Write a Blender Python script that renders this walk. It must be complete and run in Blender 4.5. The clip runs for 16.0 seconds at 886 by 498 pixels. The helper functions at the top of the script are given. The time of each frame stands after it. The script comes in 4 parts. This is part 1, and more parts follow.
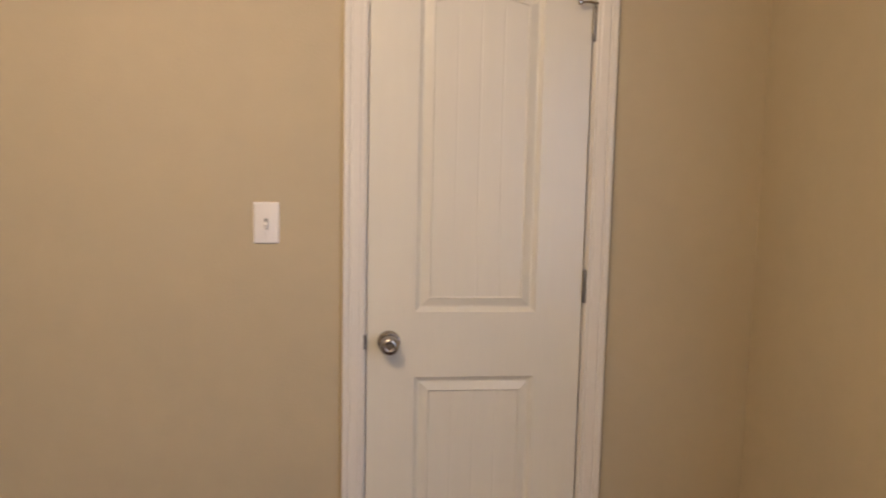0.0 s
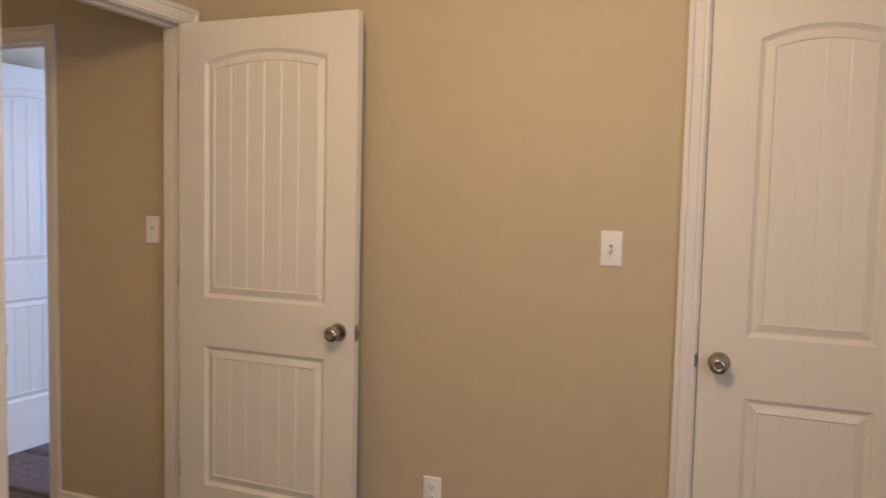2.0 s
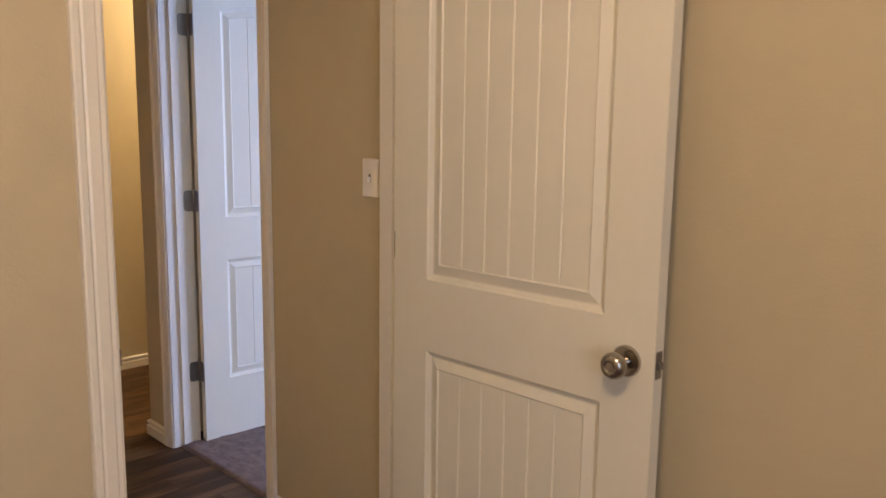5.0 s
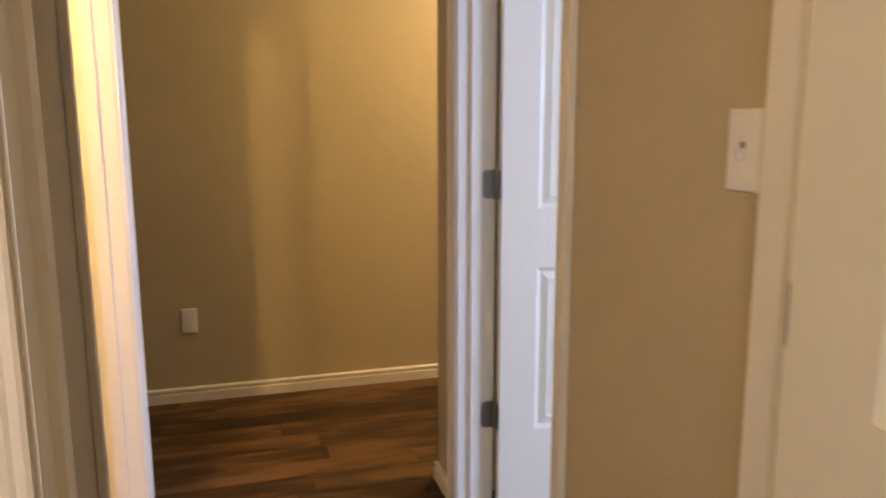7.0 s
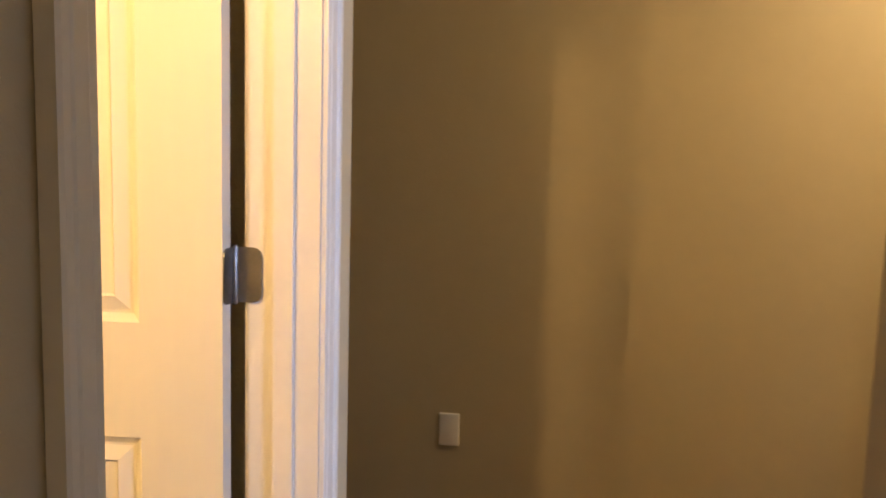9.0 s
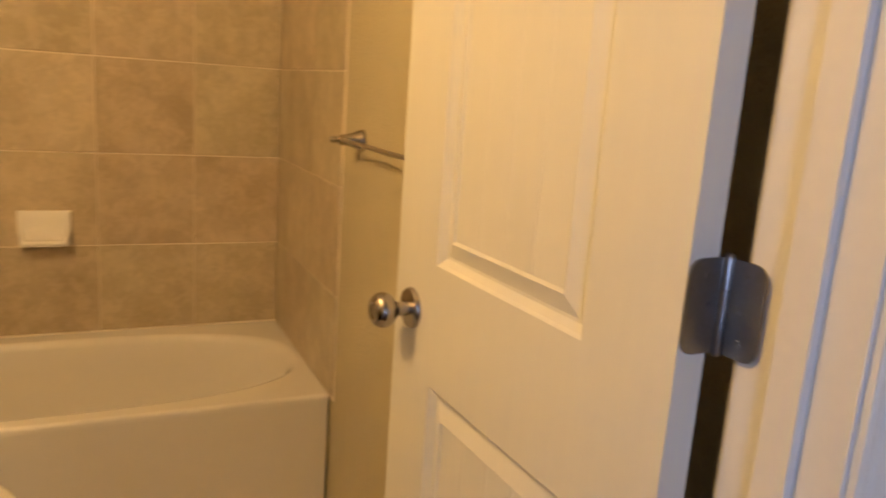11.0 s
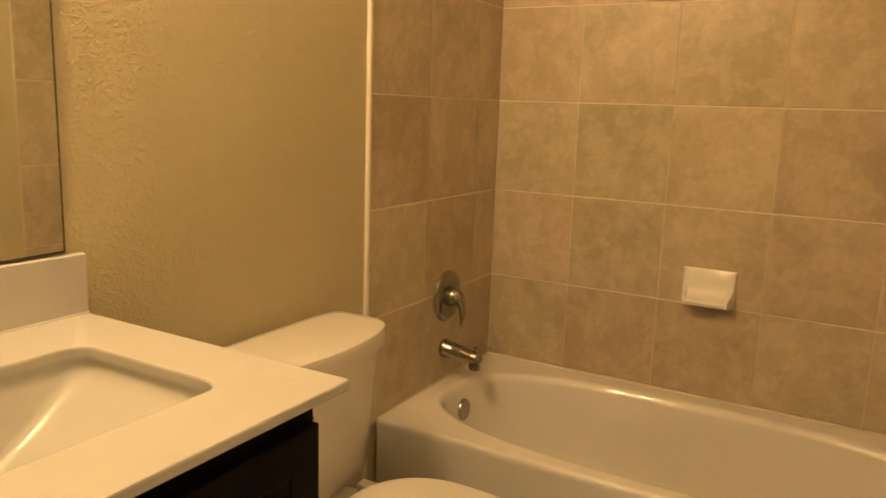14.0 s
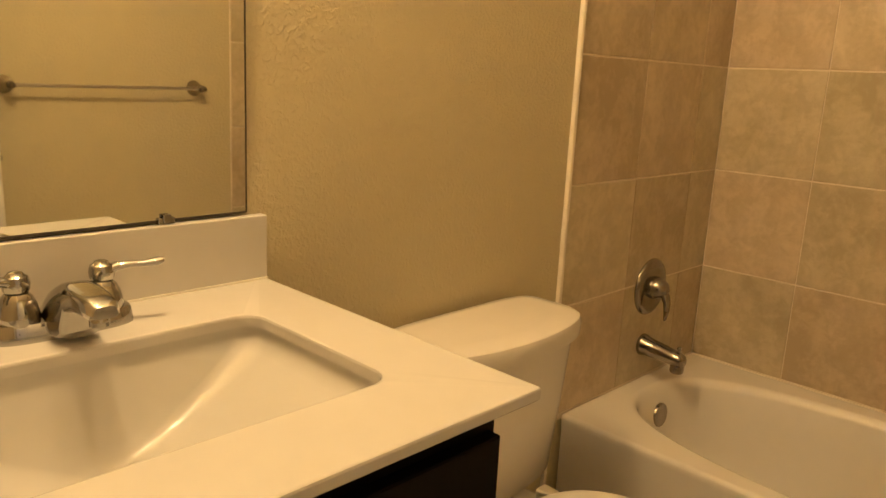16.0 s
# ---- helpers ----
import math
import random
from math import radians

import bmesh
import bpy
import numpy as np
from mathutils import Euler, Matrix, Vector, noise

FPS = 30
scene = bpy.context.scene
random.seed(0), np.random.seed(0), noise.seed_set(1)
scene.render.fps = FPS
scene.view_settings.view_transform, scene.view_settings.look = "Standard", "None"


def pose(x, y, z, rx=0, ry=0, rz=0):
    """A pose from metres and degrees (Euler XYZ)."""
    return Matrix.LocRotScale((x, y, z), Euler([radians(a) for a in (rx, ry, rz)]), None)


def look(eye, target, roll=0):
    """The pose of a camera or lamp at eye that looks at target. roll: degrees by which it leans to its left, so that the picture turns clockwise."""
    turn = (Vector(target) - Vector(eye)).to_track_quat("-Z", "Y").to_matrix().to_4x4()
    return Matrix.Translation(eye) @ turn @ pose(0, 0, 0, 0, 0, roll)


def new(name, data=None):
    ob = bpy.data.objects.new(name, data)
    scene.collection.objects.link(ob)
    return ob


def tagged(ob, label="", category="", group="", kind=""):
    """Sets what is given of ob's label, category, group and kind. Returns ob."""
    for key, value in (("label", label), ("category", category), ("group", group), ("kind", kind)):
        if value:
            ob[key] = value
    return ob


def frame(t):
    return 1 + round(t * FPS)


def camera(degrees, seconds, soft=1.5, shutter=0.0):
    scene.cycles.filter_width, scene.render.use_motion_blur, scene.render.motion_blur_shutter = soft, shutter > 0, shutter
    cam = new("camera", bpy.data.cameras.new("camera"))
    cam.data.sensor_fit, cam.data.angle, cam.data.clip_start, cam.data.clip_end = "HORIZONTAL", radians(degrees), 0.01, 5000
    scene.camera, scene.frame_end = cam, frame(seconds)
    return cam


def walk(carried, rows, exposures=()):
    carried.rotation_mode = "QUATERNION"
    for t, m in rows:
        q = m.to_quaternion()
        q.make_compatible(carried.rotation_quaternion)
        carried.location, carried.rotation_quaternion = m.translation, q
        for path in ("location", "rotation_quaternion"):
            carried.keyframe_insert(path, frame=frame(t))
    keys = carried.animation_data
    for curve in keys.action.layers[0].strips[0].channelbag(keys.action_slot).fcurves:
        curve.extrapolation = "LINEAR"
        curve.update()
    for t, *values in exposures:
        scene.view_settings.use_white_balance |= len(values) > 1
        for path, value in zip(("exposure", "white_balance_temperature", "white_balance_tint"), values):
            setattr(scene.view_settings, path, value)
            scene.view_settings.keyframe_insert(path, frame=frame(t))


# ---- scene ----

cam = camera(61.1, 16.0, shutter=0.35)
PATH = [
    (0, (1.877, -2.073, 1.405), (2.097, -0.096, 1.196), 1.2),
    (0.5, (1.799, -2.224, 1.384), (1.829, -0.231, 1.223), 1.1),
    (1, (1.819, -2.303, 1.38), (1.688, -0.311, 1.252), 0.6),
    (1.5, (1.887, -2.338, 1.405), (1.481, -0.385, 1.269), 0.5),
    (2, (2.012, -2.401, 1.4), (1.27, -0.549, 1.265), 1.3),
    (2.5, (2.085, -2.439, 1.41), (1.17, -0.668, 1.256), 1.3),
    (2.8, (2.079, -2.415, 1.406), (1.098, -0.68, 1.244), 1.1),
    (3.2, (2.0, -2.304, 1.388), (0.954, -0.608, 1.214), 0.8),
    (5.3, (1.367, -1.271, 1.349), (-0.075, 0.082, 1.049), 1.0),
    (5.5, (1.298, -1.165, 1.335), (-0.192, 0.136, 1.033), 1.1),
    (6, (1.124, -0.906, 1.326), (-0.554, 0.133, 1.001), 0.3),
    (6.5, (0.912, -0.751, 1.296), (-0.888, 0.042, 0.937), 0.2),
    (7, (0.651, -0.683, 1.292), (-1.242, -0.138, 0.943), -0.1),
    (7.5, (0.433, -0.608, 1.251), (-1.542, -0.452, 0.983), -0.6),
    (8, (0.199, -0.561, 1.271), (-1.784, -0.581, 1.012), -0.0),
    (8.2, (0.067, -0.567, 1.271), (-1.917, -0.598, 1.014), -0.1),
    (10.3, (-0.842, -0.68, 1.241), (-2.382, -1.911, 0.903), 4.0),
    (10.5, (-0.902, -0.664, 1.258), (-2.257, -2.083, 0.87), 3.1),
    (11, (-1.004, -0.607, 1.255), (-1.84, -2.376, 0.844), 4.0),
    (11.5, (-1.101, -0.706, 1.25), (-1.467, -2.623, 0.813), 4.5),
    (12, (-1.132, -0.785, 1.247), (-1.118, -2.736, 0.811), 3.8),
    (12.5, (-1.183, -0.81, 1.254), (-0.884, -2.74, 0.826), 2.5),
    (13, (-1.243, -0.841, 1.27), (-0.691, -2.72, 0.863), 2.6),
    (13.5, (-1.25, -0.874, 1.276), (-0.486, -2.683, 0.897), 2.9),
    (14, (-1.255, -0.894, 1.259), (-0.283, -2.602, 0.889), 1.9),
    (14.5, (-1.207, -0.958, 1.246), (-0.074, -2.564, 0.873), 1.5),
    (15, (-1.15, -1.013, 1.235), (0.108, -2.517, 0.838), 2.1),
    (15.5, (-1.135, -1.032, 1.225), (0.209, -2.451, 0.8), 2.3),
    (16, (-1.134, -1.034, 1.226), (0.226, -2.429, 0.776), 2.8),
]
EXPOSURES = [(0.0, 0.08, 6250, 13), (0.6, 0.1, 6060, 12), (1.3, 0.05, 6200, 13), (2.0, -0.03, 6550, 14), (3.2, -0.01, 6500, 14), (5.5, -0.02, 7000, 13), (6.1, -0.02, 7200, 13), (6.6, 0.12, 7300, 12), (7.3, 0.26, 7450, 12), (8.2, 0.20, 7500, 12), (10.3, -0.74, 6350, 12), (11.0, -0.82, 6500, 10), (12.0, -0.80, 6450, 9), (16.0, -0.79, 6250, 7)]
walk(cam, [(t, look(eye, aim, lean)) for t, eye, aim, lean in PATH], EXPOSURES)

# ---- world and lights ----
world = bpy.data.worlds.new("sky")
scene.world = world
world.use_nodes = True
wn = world.node_tree
sky = wn.nodes.new("ShaderNodeTexSky")
sky.sky_type, sky.sun_disc = "NISHITA", False
sky.sun_elevation, sky.sun_rotation = radians(25), radians(200)
wn.links.new(sky.outputs[0], wn.nodes["Background"].inputs[0])
wn.nodes["Background"].inputs[1].default_value = 0.06


def bulb(name, place, watts, colour, radius):
    data = bpy.data.lights.new(name, "POINT")
    data.energy, data.color, data.shadow_soft_size = watts, colour, radius
    ob = new(name, data)
    ob.location = place
    return ob


def daylight(name, eye, aim, w, h, watts, colour):
    data = bpy.data.lights.new(name, "AREA")
    data.shape, data.size, data.size_y = "RECTANGLE", w, h
    data.energy, data.color = watts, colour
    ob = new(name, data)
    ob.matrix_world = look(eye, aim)
    return ob


BULB_WARM = (1.0, 0.64, 0.29)
ROOM_WARM = (1.0, 0.72, 0.44)
DAY = (0.52, 0.68, 1.0)
bulb("ceiling_lamp_light", (1.40, -1.62, 2.28), 47, ROOM_WARM, 0.14)
bulb("vanity_light_bulb", (-0.25, -1.31, 2.20), 54, BULB_WARM, 0.032)
bulb("vanity_light_bulb", (-0.25, -1.58, 2.20), 36, BULB_WARM, 0.032)
bulb("hall_lamp_light", (-2.30, 1.05, 2.36), 60, (1.0, 0.76, 0.45), 0.10)
daylight("bedroom_window_light", (3.06, -2.05, 1.35), (0, -2.05, 1.2), 1.0, 1.3, 22, DAY)
daylight("second_bedroom_window_light", (0.65, 3.41, 1.35), (-0.6, 0.9, 1.0), 1.1, 1.35, 165, (0.40, 0.55, 1.0))

# ---- materials ----


def links_of(name):
    m = bpy.data.materials.new(name)
    m.use_nodes = True
    return m, m.node_tree.nodes, m.node_tree.links, m.node_tree.nodes["Principled BSDF"]


def surface(name, colour, rough, metal=0.0, spread=0.06, coarse=2.0, fine=40.0, bump=0.0, bump_scale=90.0, bump_depth=0.001,
            by_piece=0.0, rough_spread=0.08, coat=0.0, stretch=(1, 1, 1)):
    """A paint, ceramic or metal: base colour varied at two scales, with relief and uneven gloss."""
    m, nodes, links, bsdf = links_of(name)
    geo = nodes.new("ShaderNodeNewGeometry")
    mapping = nodes.new("ShaderNodeMapping")
    mapping.inputs["Scale"].default_value = stretch
    links.new(geo.outputs["Position"], mapping.inputs["Vector"])
    big, small = nodes.new("ShaderNodeTexNoise"), nodes.new("ShaderNodeTexNoise")
    big.inputs["Scale"].default_value, small.inputs["Scale"].default_value = coarse, fine
    big.inputs["Detail"].default_value = small.inputs["Detail"].default_value = 4
    for n in (big, small):
        links.new(mapping.outputs[0], n.inputs["Vector"])
    add = nodes.new("ShaderNodeMath")
    add.operation = "ADD"
    links.new(big.outputs["Fac"], add.inputs[0])
    links.new(small.outputs["Fac"], add.inputs[1])
    last = add.outputs[0]
    low, high = 0.6, 1.4
    if by_piece:
        info = nodes.new("ShaderNodeObjectInfo")
        mul = nodes.new("ShaderNodeMath")
        mul.operation = "MULTIPLY_ADD"
        mul.inputs[1].default_value = by_piece
        links.new(info.outputs["Random"], mul.inputs[0])
        links.new(last, mul.inputs[2])
        last, high = mul.outputs[0], 1.4 + by_piece
    ramp = nodes.new("ShaderNodeMapRange")
    ramp.inputs["From Min"].default_value, ramp.inputs["From Max"].default_value = low, high
    ramp.inputs["To Min"].default_value, ramp.inputs["To Max"].default_value = 1 - spread, 1 + spread
    links.new(last, ramp.inputs["Value"])
    tint = nodes.new("ShaderNodeMix")
    tint.data_type, tint.blend_type = "RGBA", "MULTIPLY"
    tint.inputs["Factor"].default_value = 1
    tint.inputs["A"].default_value = (*colour, 1)
    links.new(ramp.outputs[0], tint.inputs["B"])
    links.new(tint.outputs["Result"], bsdf.inputs["Base Color"])
    rr = nodes.new("ShaderNodeMapRange")
    rr.inputs["From Min"].default_value, rr.inputs["From Max"].default_value = 0.3, 0.7
    rr.inputs["To Min"].default_value, rr.inputs["To Max"].default_value = max(0.02, rough - rough_spread), rough + rough_spread
    links.new(big.outputs["Fac"], rr.inputs["Value"])
    links.new(rr.outputs[0], bsdf.inputs["Roughness"])
    bsdf.inputs["Metallic"].default_value = metal
    bsdf.inputs["Coat Weight"].default_value = coat
    if bump:
        rel = nodes.new("ShaderNodeTexNoise")
        rel.inputs["Scale"].default_value, rel.inputs["Detail"].default_value = bump_scale, 3
        links.new(mapping.outputs[0], rel.inputs["Vector"])
        b = nodes.new("ShaderNodeBump")
        b.inputs["Strength"].default_value, b.inputs["Distance"].default_value = bump, bump_depth
        links.new(rel.outputs["Fac"], b.inputs["Height"])
        links.new(b.outputs[0], bsdf.inputs["Normal"])
    return m


def textured_wall(name, colour, relief):
    """Rolled paint over sprayed plaster: flattened blobs about a centimetre across."""
    m = surface(name, colour, 0.62, spread=0.035, coarse=1.6, fine=14.0, rough_spread=0.06)
    nodes, links, bsdf = m.node_tree.nodes, m.node_tree.links, m.node_tree.nodes["Principled BSDF"]
    geo = nodes.new("ShaderNodeNewGeometry")
    blob, grain = nodes.new("ShaderNodeTexNoise"), nodes.new("ShaderNodeTexNoise")
    blob.inputs["Scale"].default_value, blob.inputs["Detail"].default_value = 125.0, 2.0
    blob.inputs["Distortion"].default_value = 0.5
    grain.inputs["Scale"].default_value, grain.inputs["Detail"].default_value = 320.0, 2.0
    flat = nodes.new("ShaderNodeMapRange")
    flat.inputs["From Min"].default_value, flat.inputs["From Max"].default_value = 0.44, 0.68
    links.new(geo.outputs["Position"], blob.inputs["Vector"])
    links.new(geo.outputs["Position"], grain.inputs["Vector"])
    links.new(blob.outputs["Fac"], flat.inputs["Value"])
    mix = nodes.new("ShaderNodeMath")
    mix.operation = "MULTIPLY_ADD"
    mix.inputs[1].default_value = 0.12
    links.new(grain.outputs["Fac"], mix.inputs[0])
    links.new(flat.outputs[0], mix.inputs[2])
    b = nodes.new("ShaderNodeBump")
    b.inputs["Strength"].default_value, b.inputs["Distance"].default_value = relief, 0.0020
    links.new(mix.outputs[0], b.inputs["Height"])
    links.new(b.outputs[0], bsdf.inputs["Normal"])
    return m


def wood_planks(name):
    m, nodes, links, bsdf = links_of(name)
    geo, info = nodes.new("ShaderNodeNewGeometry"), nodes.new("ShaderNodeObjectInfo")
    shift = nodes.new("ShaderNodeVectorMath")
    shift.operation = "MULTIPLY_ADD"
    shift.inputs[0].default_value = (7.0, 3.0, 5.0)
    links.new(info.outputs["Random"], shift.inputs[1])
    links.new(geo.outputs["Position"], shift.inputs[2])
    grain_map, band_map = nodes.new("ShaderNodeMapping"), nodes.new("ShaderNodeMapping")
    grain_map.inputs["Scale"].default_value = (120, 6.0, 20)
    band_map.inputs["Scale"].default_value = (11, 2.3, 4)
    grain, band = nodes.new("ShaderNodeTexNoise"), nodes.new("ShaderNodeTexNoise")
    grain.inputs["Scale"].default_value = band.inputs["Scale"].default_value = 1.0
    grain.inputs["Detail"].default_value, band.inputs["Detail"].default_value = 6, 3
    for mp, n in ((grain_map, grain), (band_map, band)):
        links.new(shift.outputs[0], mp.inputs["Vector"])
        links.new(mp.outputs[0], n.inputs["Vector"])
    s1, s2 = nodes.new("ShaderNodeMath"), nodes.new("ShaderNodeMath")
    s1.operation = s2.operation = "MULTIPLY_ADD"
    s1.inputs[1].default_value, s2.inputs[1].default_value = 0.46, 0.22
    links.new(grain.outputs["Fac"], s1.inputs[0])
    links.new(band.outputs["Fac"], s1.inputs[2])
    links.new(info.outputs["Random"], s2.inputs[0])
    links.new(s1.outputs[0], s2.inputs[2])
    ramp = nodes.new("ShaderNodeValToRGB")
    ramp.color_ramp.elements[0].position, ramp.color_ramp.elements[0].color = 0.57, (0.024, 0.0125, 0.006, 1)
    ramp.color_ramp.elements[1].position, ramp.color_ramp.elements[1].color = 1.0, (0.150, 0.078, 0.034, 1)
    mid = ramp.color_ramp.elements.new(0.80)
    mid.color = (0.058, 0.0275, 0.0105, 1)
    links.new(s2.outputs[0], ramp.inputs["Fac"])
    links.new(ramp.outputs[0], bsdf.inputs["Base Color"])
    bsdf.inputs["Roughness"].default_value = 0.52
    bsdf.inputs["Specular IOR Level"].default_value = 0.22
    b = nodes.new("ShaderNodeBump")
    b.inputs["Strength"].default_value, b.inputs["Distance"].default_value = 0.25, 0.0006
    links.new(grain.outputs["Fac"], b.inputs["Height"])
    links.new(b.outputs[0], bsdf.inputs["Normal"])
    return m


def ceramic_tile(name, base, dark):
    """Glazed stone-look tile: pale clouds with ragged edges over a darker ground, each piece a little different in tone and tint."""
    m, nodes, links, bsdf = links_of(name)
    geo, info = nodes.new("ShaderNodeNewGeometry"), nodes.new("ShaderNodeObjectInfo")
    shift = nodes.new("ShaderNodeVectorMath")
    shift.operation = "MULTIPLY_ADD"
    shift.inputs[0].default_value = (9.0, 4.0, 6.0)
    links.new(info.outputs["Random"], shift.inputs[1])
    links.new(geo.outputs["Position"], shift.inputs[2])
    wash, cloud, vein = (nodes.new("ShaderNodeTexNoise") for i in range(3))
    for n, scale, detail, rough, distort in ((wash, 5.0, 2, 0.5, 0.3), (cloud, 15.0, 7, 0.64, 0.25), (vein, 60.0, 4, 0.6, 0.2)):
        n.inputs["Scale"].default_value, n.inputs["Detail"].default_value = scale, detail
        n.inputs["Roughness"].default_value, n.inputs["Distortion"].default_value = rough, distort
        links.new(shift.outputs[0], n.inputs["Vector"])
    patch = nodes.new("ShaderNodeMapRange")
    patch.interpolation_type = "SMOOTHSTEP"
    patch.inputs["From Min"].default_value, patch.inputs["From Max"].default_value = 0.40, 0.64
    links.new(cloud.outputs["Fac"], patch.inputs["Value"])
    last = None
    for source, weight in ((patch.outputs[0], 0.20), (wash.outputs["Fac"], 0.60), (vein.outputs["Fac"], 0.30), (info.outputs["Random"], 0.20)):
        step = nodes.new("ShaderNodeMath")
        step.operation = "MULTIPLY_ADD"
        step.inputs[1].default_value = weight
        step.inputs[2].default_value = 0.0
        links.new(source, step.inputs[0])
        if last is not None:
            links.new(last, step.inputs[2])
        last = step.outputs[0]
    ramp = nodes.new("ShaderNodeValToRGB")
    ramp.color_ramp.elements[0].position, ramp.color_ramp.elements[0].color = 0.40, (*dark, 1)
    ramp.color_ramp.elements[1].position, ramp.color_ramp.elements[1].color = 1.0, (*base, 1)
    links.new(last, ramp.inputs["Fac"])
    hue, tint = nodes.new("ShaderNodeValToRGB"), nodes.new("ShaderNodeMix")
    hue.color_ramp.elements[0].color, hue.color_ramp.elements[1].color = (1.03, 0.992, 0.995, 1), (0.975, 1.005, 0.98, 1)
    spin = nodes.new("ShaderNodeMath")
    spin.operation = "PINGPONG"
    spin.inputs[1].default_value = 0.13
    links.new(info.outputs["Random"], spin.inputs[0])
    wide = nodes.new("ShaderNodeMath")
    wide.operation = "MULTIPLY"
    wide.inputs[1].default_value = 1 / 0.13
    links.new(spin.outputs[0], wide.inputs[0])
    links.new(wide.outputs[0], hue.inputs["Fac"])
    tint.data_type, tint.blend_type = "RGBA", "MULTIPLY"
    tint.inputs["Factor"].default_value = 1
    links.new(ramp.outputs[0], tint.inputs["A"])
    links.new(hue.outputs[0], tint.inputs["B"])
    links.new(tint.outputs["Result"], bsdf.inputs["Base Color"])
    gloss = nodes.new("ShaderNodeMapRange")
    gloss.inputs["To Min"].default_value, gloss.inputs["To Max"].default_value = 0.30, 0.44
    links.new(cloud.outputs["Fac"], gloss.inputs["Value"])
    links.new(gloss.outputs[0], bsdf.inputs["Roughness"])
    b = nodes.new("ShaderNodeBump")
    b.inputs["Strength"].default_value, b.inputs["Distance"].default_value = 0.15, 0.0006
    links.new(vein.outputs["Fac"], b.inputs["Height"])
    links.new(b.outputs[0], bsdf.inputs["Normal"])
    return m


M_WALL = textured_wall("tan wall paint", (0.505, 0.431, 0.288), 0.12)
M_WALL_BATH = textured_wall("tan bathroom paint", (0.53, 0.470, 0.308), 0.5)
M_CEIL = textured_wall("white ceiling paint", (0.78, 0.76, 0.72), 0.3)
M_DOOR = surface("white door enamel", (0.74, 0.715, 0.615), 0.36, spread=0.02, coarse=3, fine=60, bump=0.12, bump_scale=150, bump_depth=0.0005, stretch=(1, 1, 0.12))
M_TRIM = surface("white trim enamel", (0.75, 0.72, 0.645), 0.38, spread=0.03, coarse=5, fine=70, bump=0.06, bump_scale=120, bump_depth=0.0005)
M_NICKEL = surface("brushed nickel", (0.42, 0.385, 0.345), 0.22, metal=1.0, spread=0.06, coarse=20, fine=300, rough_spread=0.06)
M_BAR = surface("satin nickel bar", (0.50, 0.46, 0.41), 0.34, metal=1.0, spread=0.01, coarse=2, fine=5, rough_spread=0.01)
M_HINGE = surface("satin nickel hinge", (0.27, 0.26, 0.25), 0.38, metal=1.0, spread=0.08, coarse=18, fine=200, rough_spread=0.08)
M_CHROME = surface("polished chrome", (0.42, 0.41, 0.395), 0.06, metal=1.0, spread=0.02, coarse=10, fine=80, rough_spread=0.04)
M_PLATE = surface("white plastic plate", (0.84, 0.82, 0.79), 0.35, spread=0.015, coarse=20, fine=200)
M_SLOT = surface("dark slot", (0.02, 0.02, 0.02), 0.6, spread=0.02)
M_GAP = surface("shaded plastic gap", (0.22, 0.21, 0.20), 0.6, spread=0.02)
M_WOOD = wood_planks("dark wood plank")
M_SUB = surface("dark joint", (0.03, 0.02, 0.015), 0.8, spread=0.05)
M_CARPET = surface("taupe carpet", (0.175, 0.125, 0.112), 0.95, spread=0.45, coarse=26, fine=190, bump=0.9, bump_scale=170, bump_depth=0.006)
M_TILE = ceramic_tile("beige wall tile", (0.645, 0.550, 0.410), (0.390, 0.325, 0.220))
M_FLOORTILE = ceramic_tile("pale floor tile", (0.66, 0.60, 0.52), (0.52, 0.46, 0.38))
M_GROUT = surface("pale grout", (0.74, 0.66, 0.54), 0.85, spread=0.10, coarse=8, fine=120, bump=0.3, bump_scale=400)
M_EDGE = surface("cream tile edge", (0.78, 0.72, 0.62), 0.30, spread=0.03, coarse=8, fine=60)
M_TUB = surface("glossy white tub enamel", (0.75, 0.725, 0.69), 0.07, spread=0.02, coarse=2, fine=20, rough_spread=0.01)
M_CHINA = surface("white vitreous china", (0.68, 0.65, 0.61), 0.12, spread=0.02, coarse=3, fine=20, rough_spread=0.01)
# Greyer than M_CHINA: the bowl's dimmer look is put into this base colour.
M_BASIN = surface("greyed white ceramic basin", (0.54, 0.53, 0.51), 0.16, spread=0.02, coarse=3, fine=20, rough_spread=0.02)
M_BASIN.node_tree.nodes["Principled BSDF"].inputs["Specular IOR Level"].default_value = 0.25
M_DISH = surface("white glazed ceramic", (0.82, 0.80, 0.77), 0.14, spread=0.015, coarse=6, fine=40, rough_spread=0.01)
M_FITTING = surface("dull nickel fitting", (0.31, 0.285, 0.25), 0.17, metal=1.0, spread=0.05, coarse=14, fine=120, rough_spread=0.05)
M_SEAT = surface("white plastic seat", (0.74, 0.71, 0.67), 0.36, spread=0.012, coarse=4, fine=40, rough_spread=0.012)
M_COUNTER = surface("white cultured marble", (0.56, 0.545, 0.525), 0.24, spread=0.02, coarse=5, fine=30, rough_spread=0.012)
M_CABINET = surface("espresso cabinet wood", (0.0045, 0.0033, 0.0027), 0.45, spread=0.30, coarse=3, fine=60, stretch=(4, 4, 0.6), bump=0.1, bump_scale=90, bump_depth=0.0005)
M_CABINET.node_tree.nodes["Principled BSDF"].inputs["Specular IOR Level"].default_value = 0.07
M_MIRROR = surface("silvered mirror", (0.90, 0.92, 0.90), 0.015, metal=1.0, spread=0.004, rough_spread=0.005)
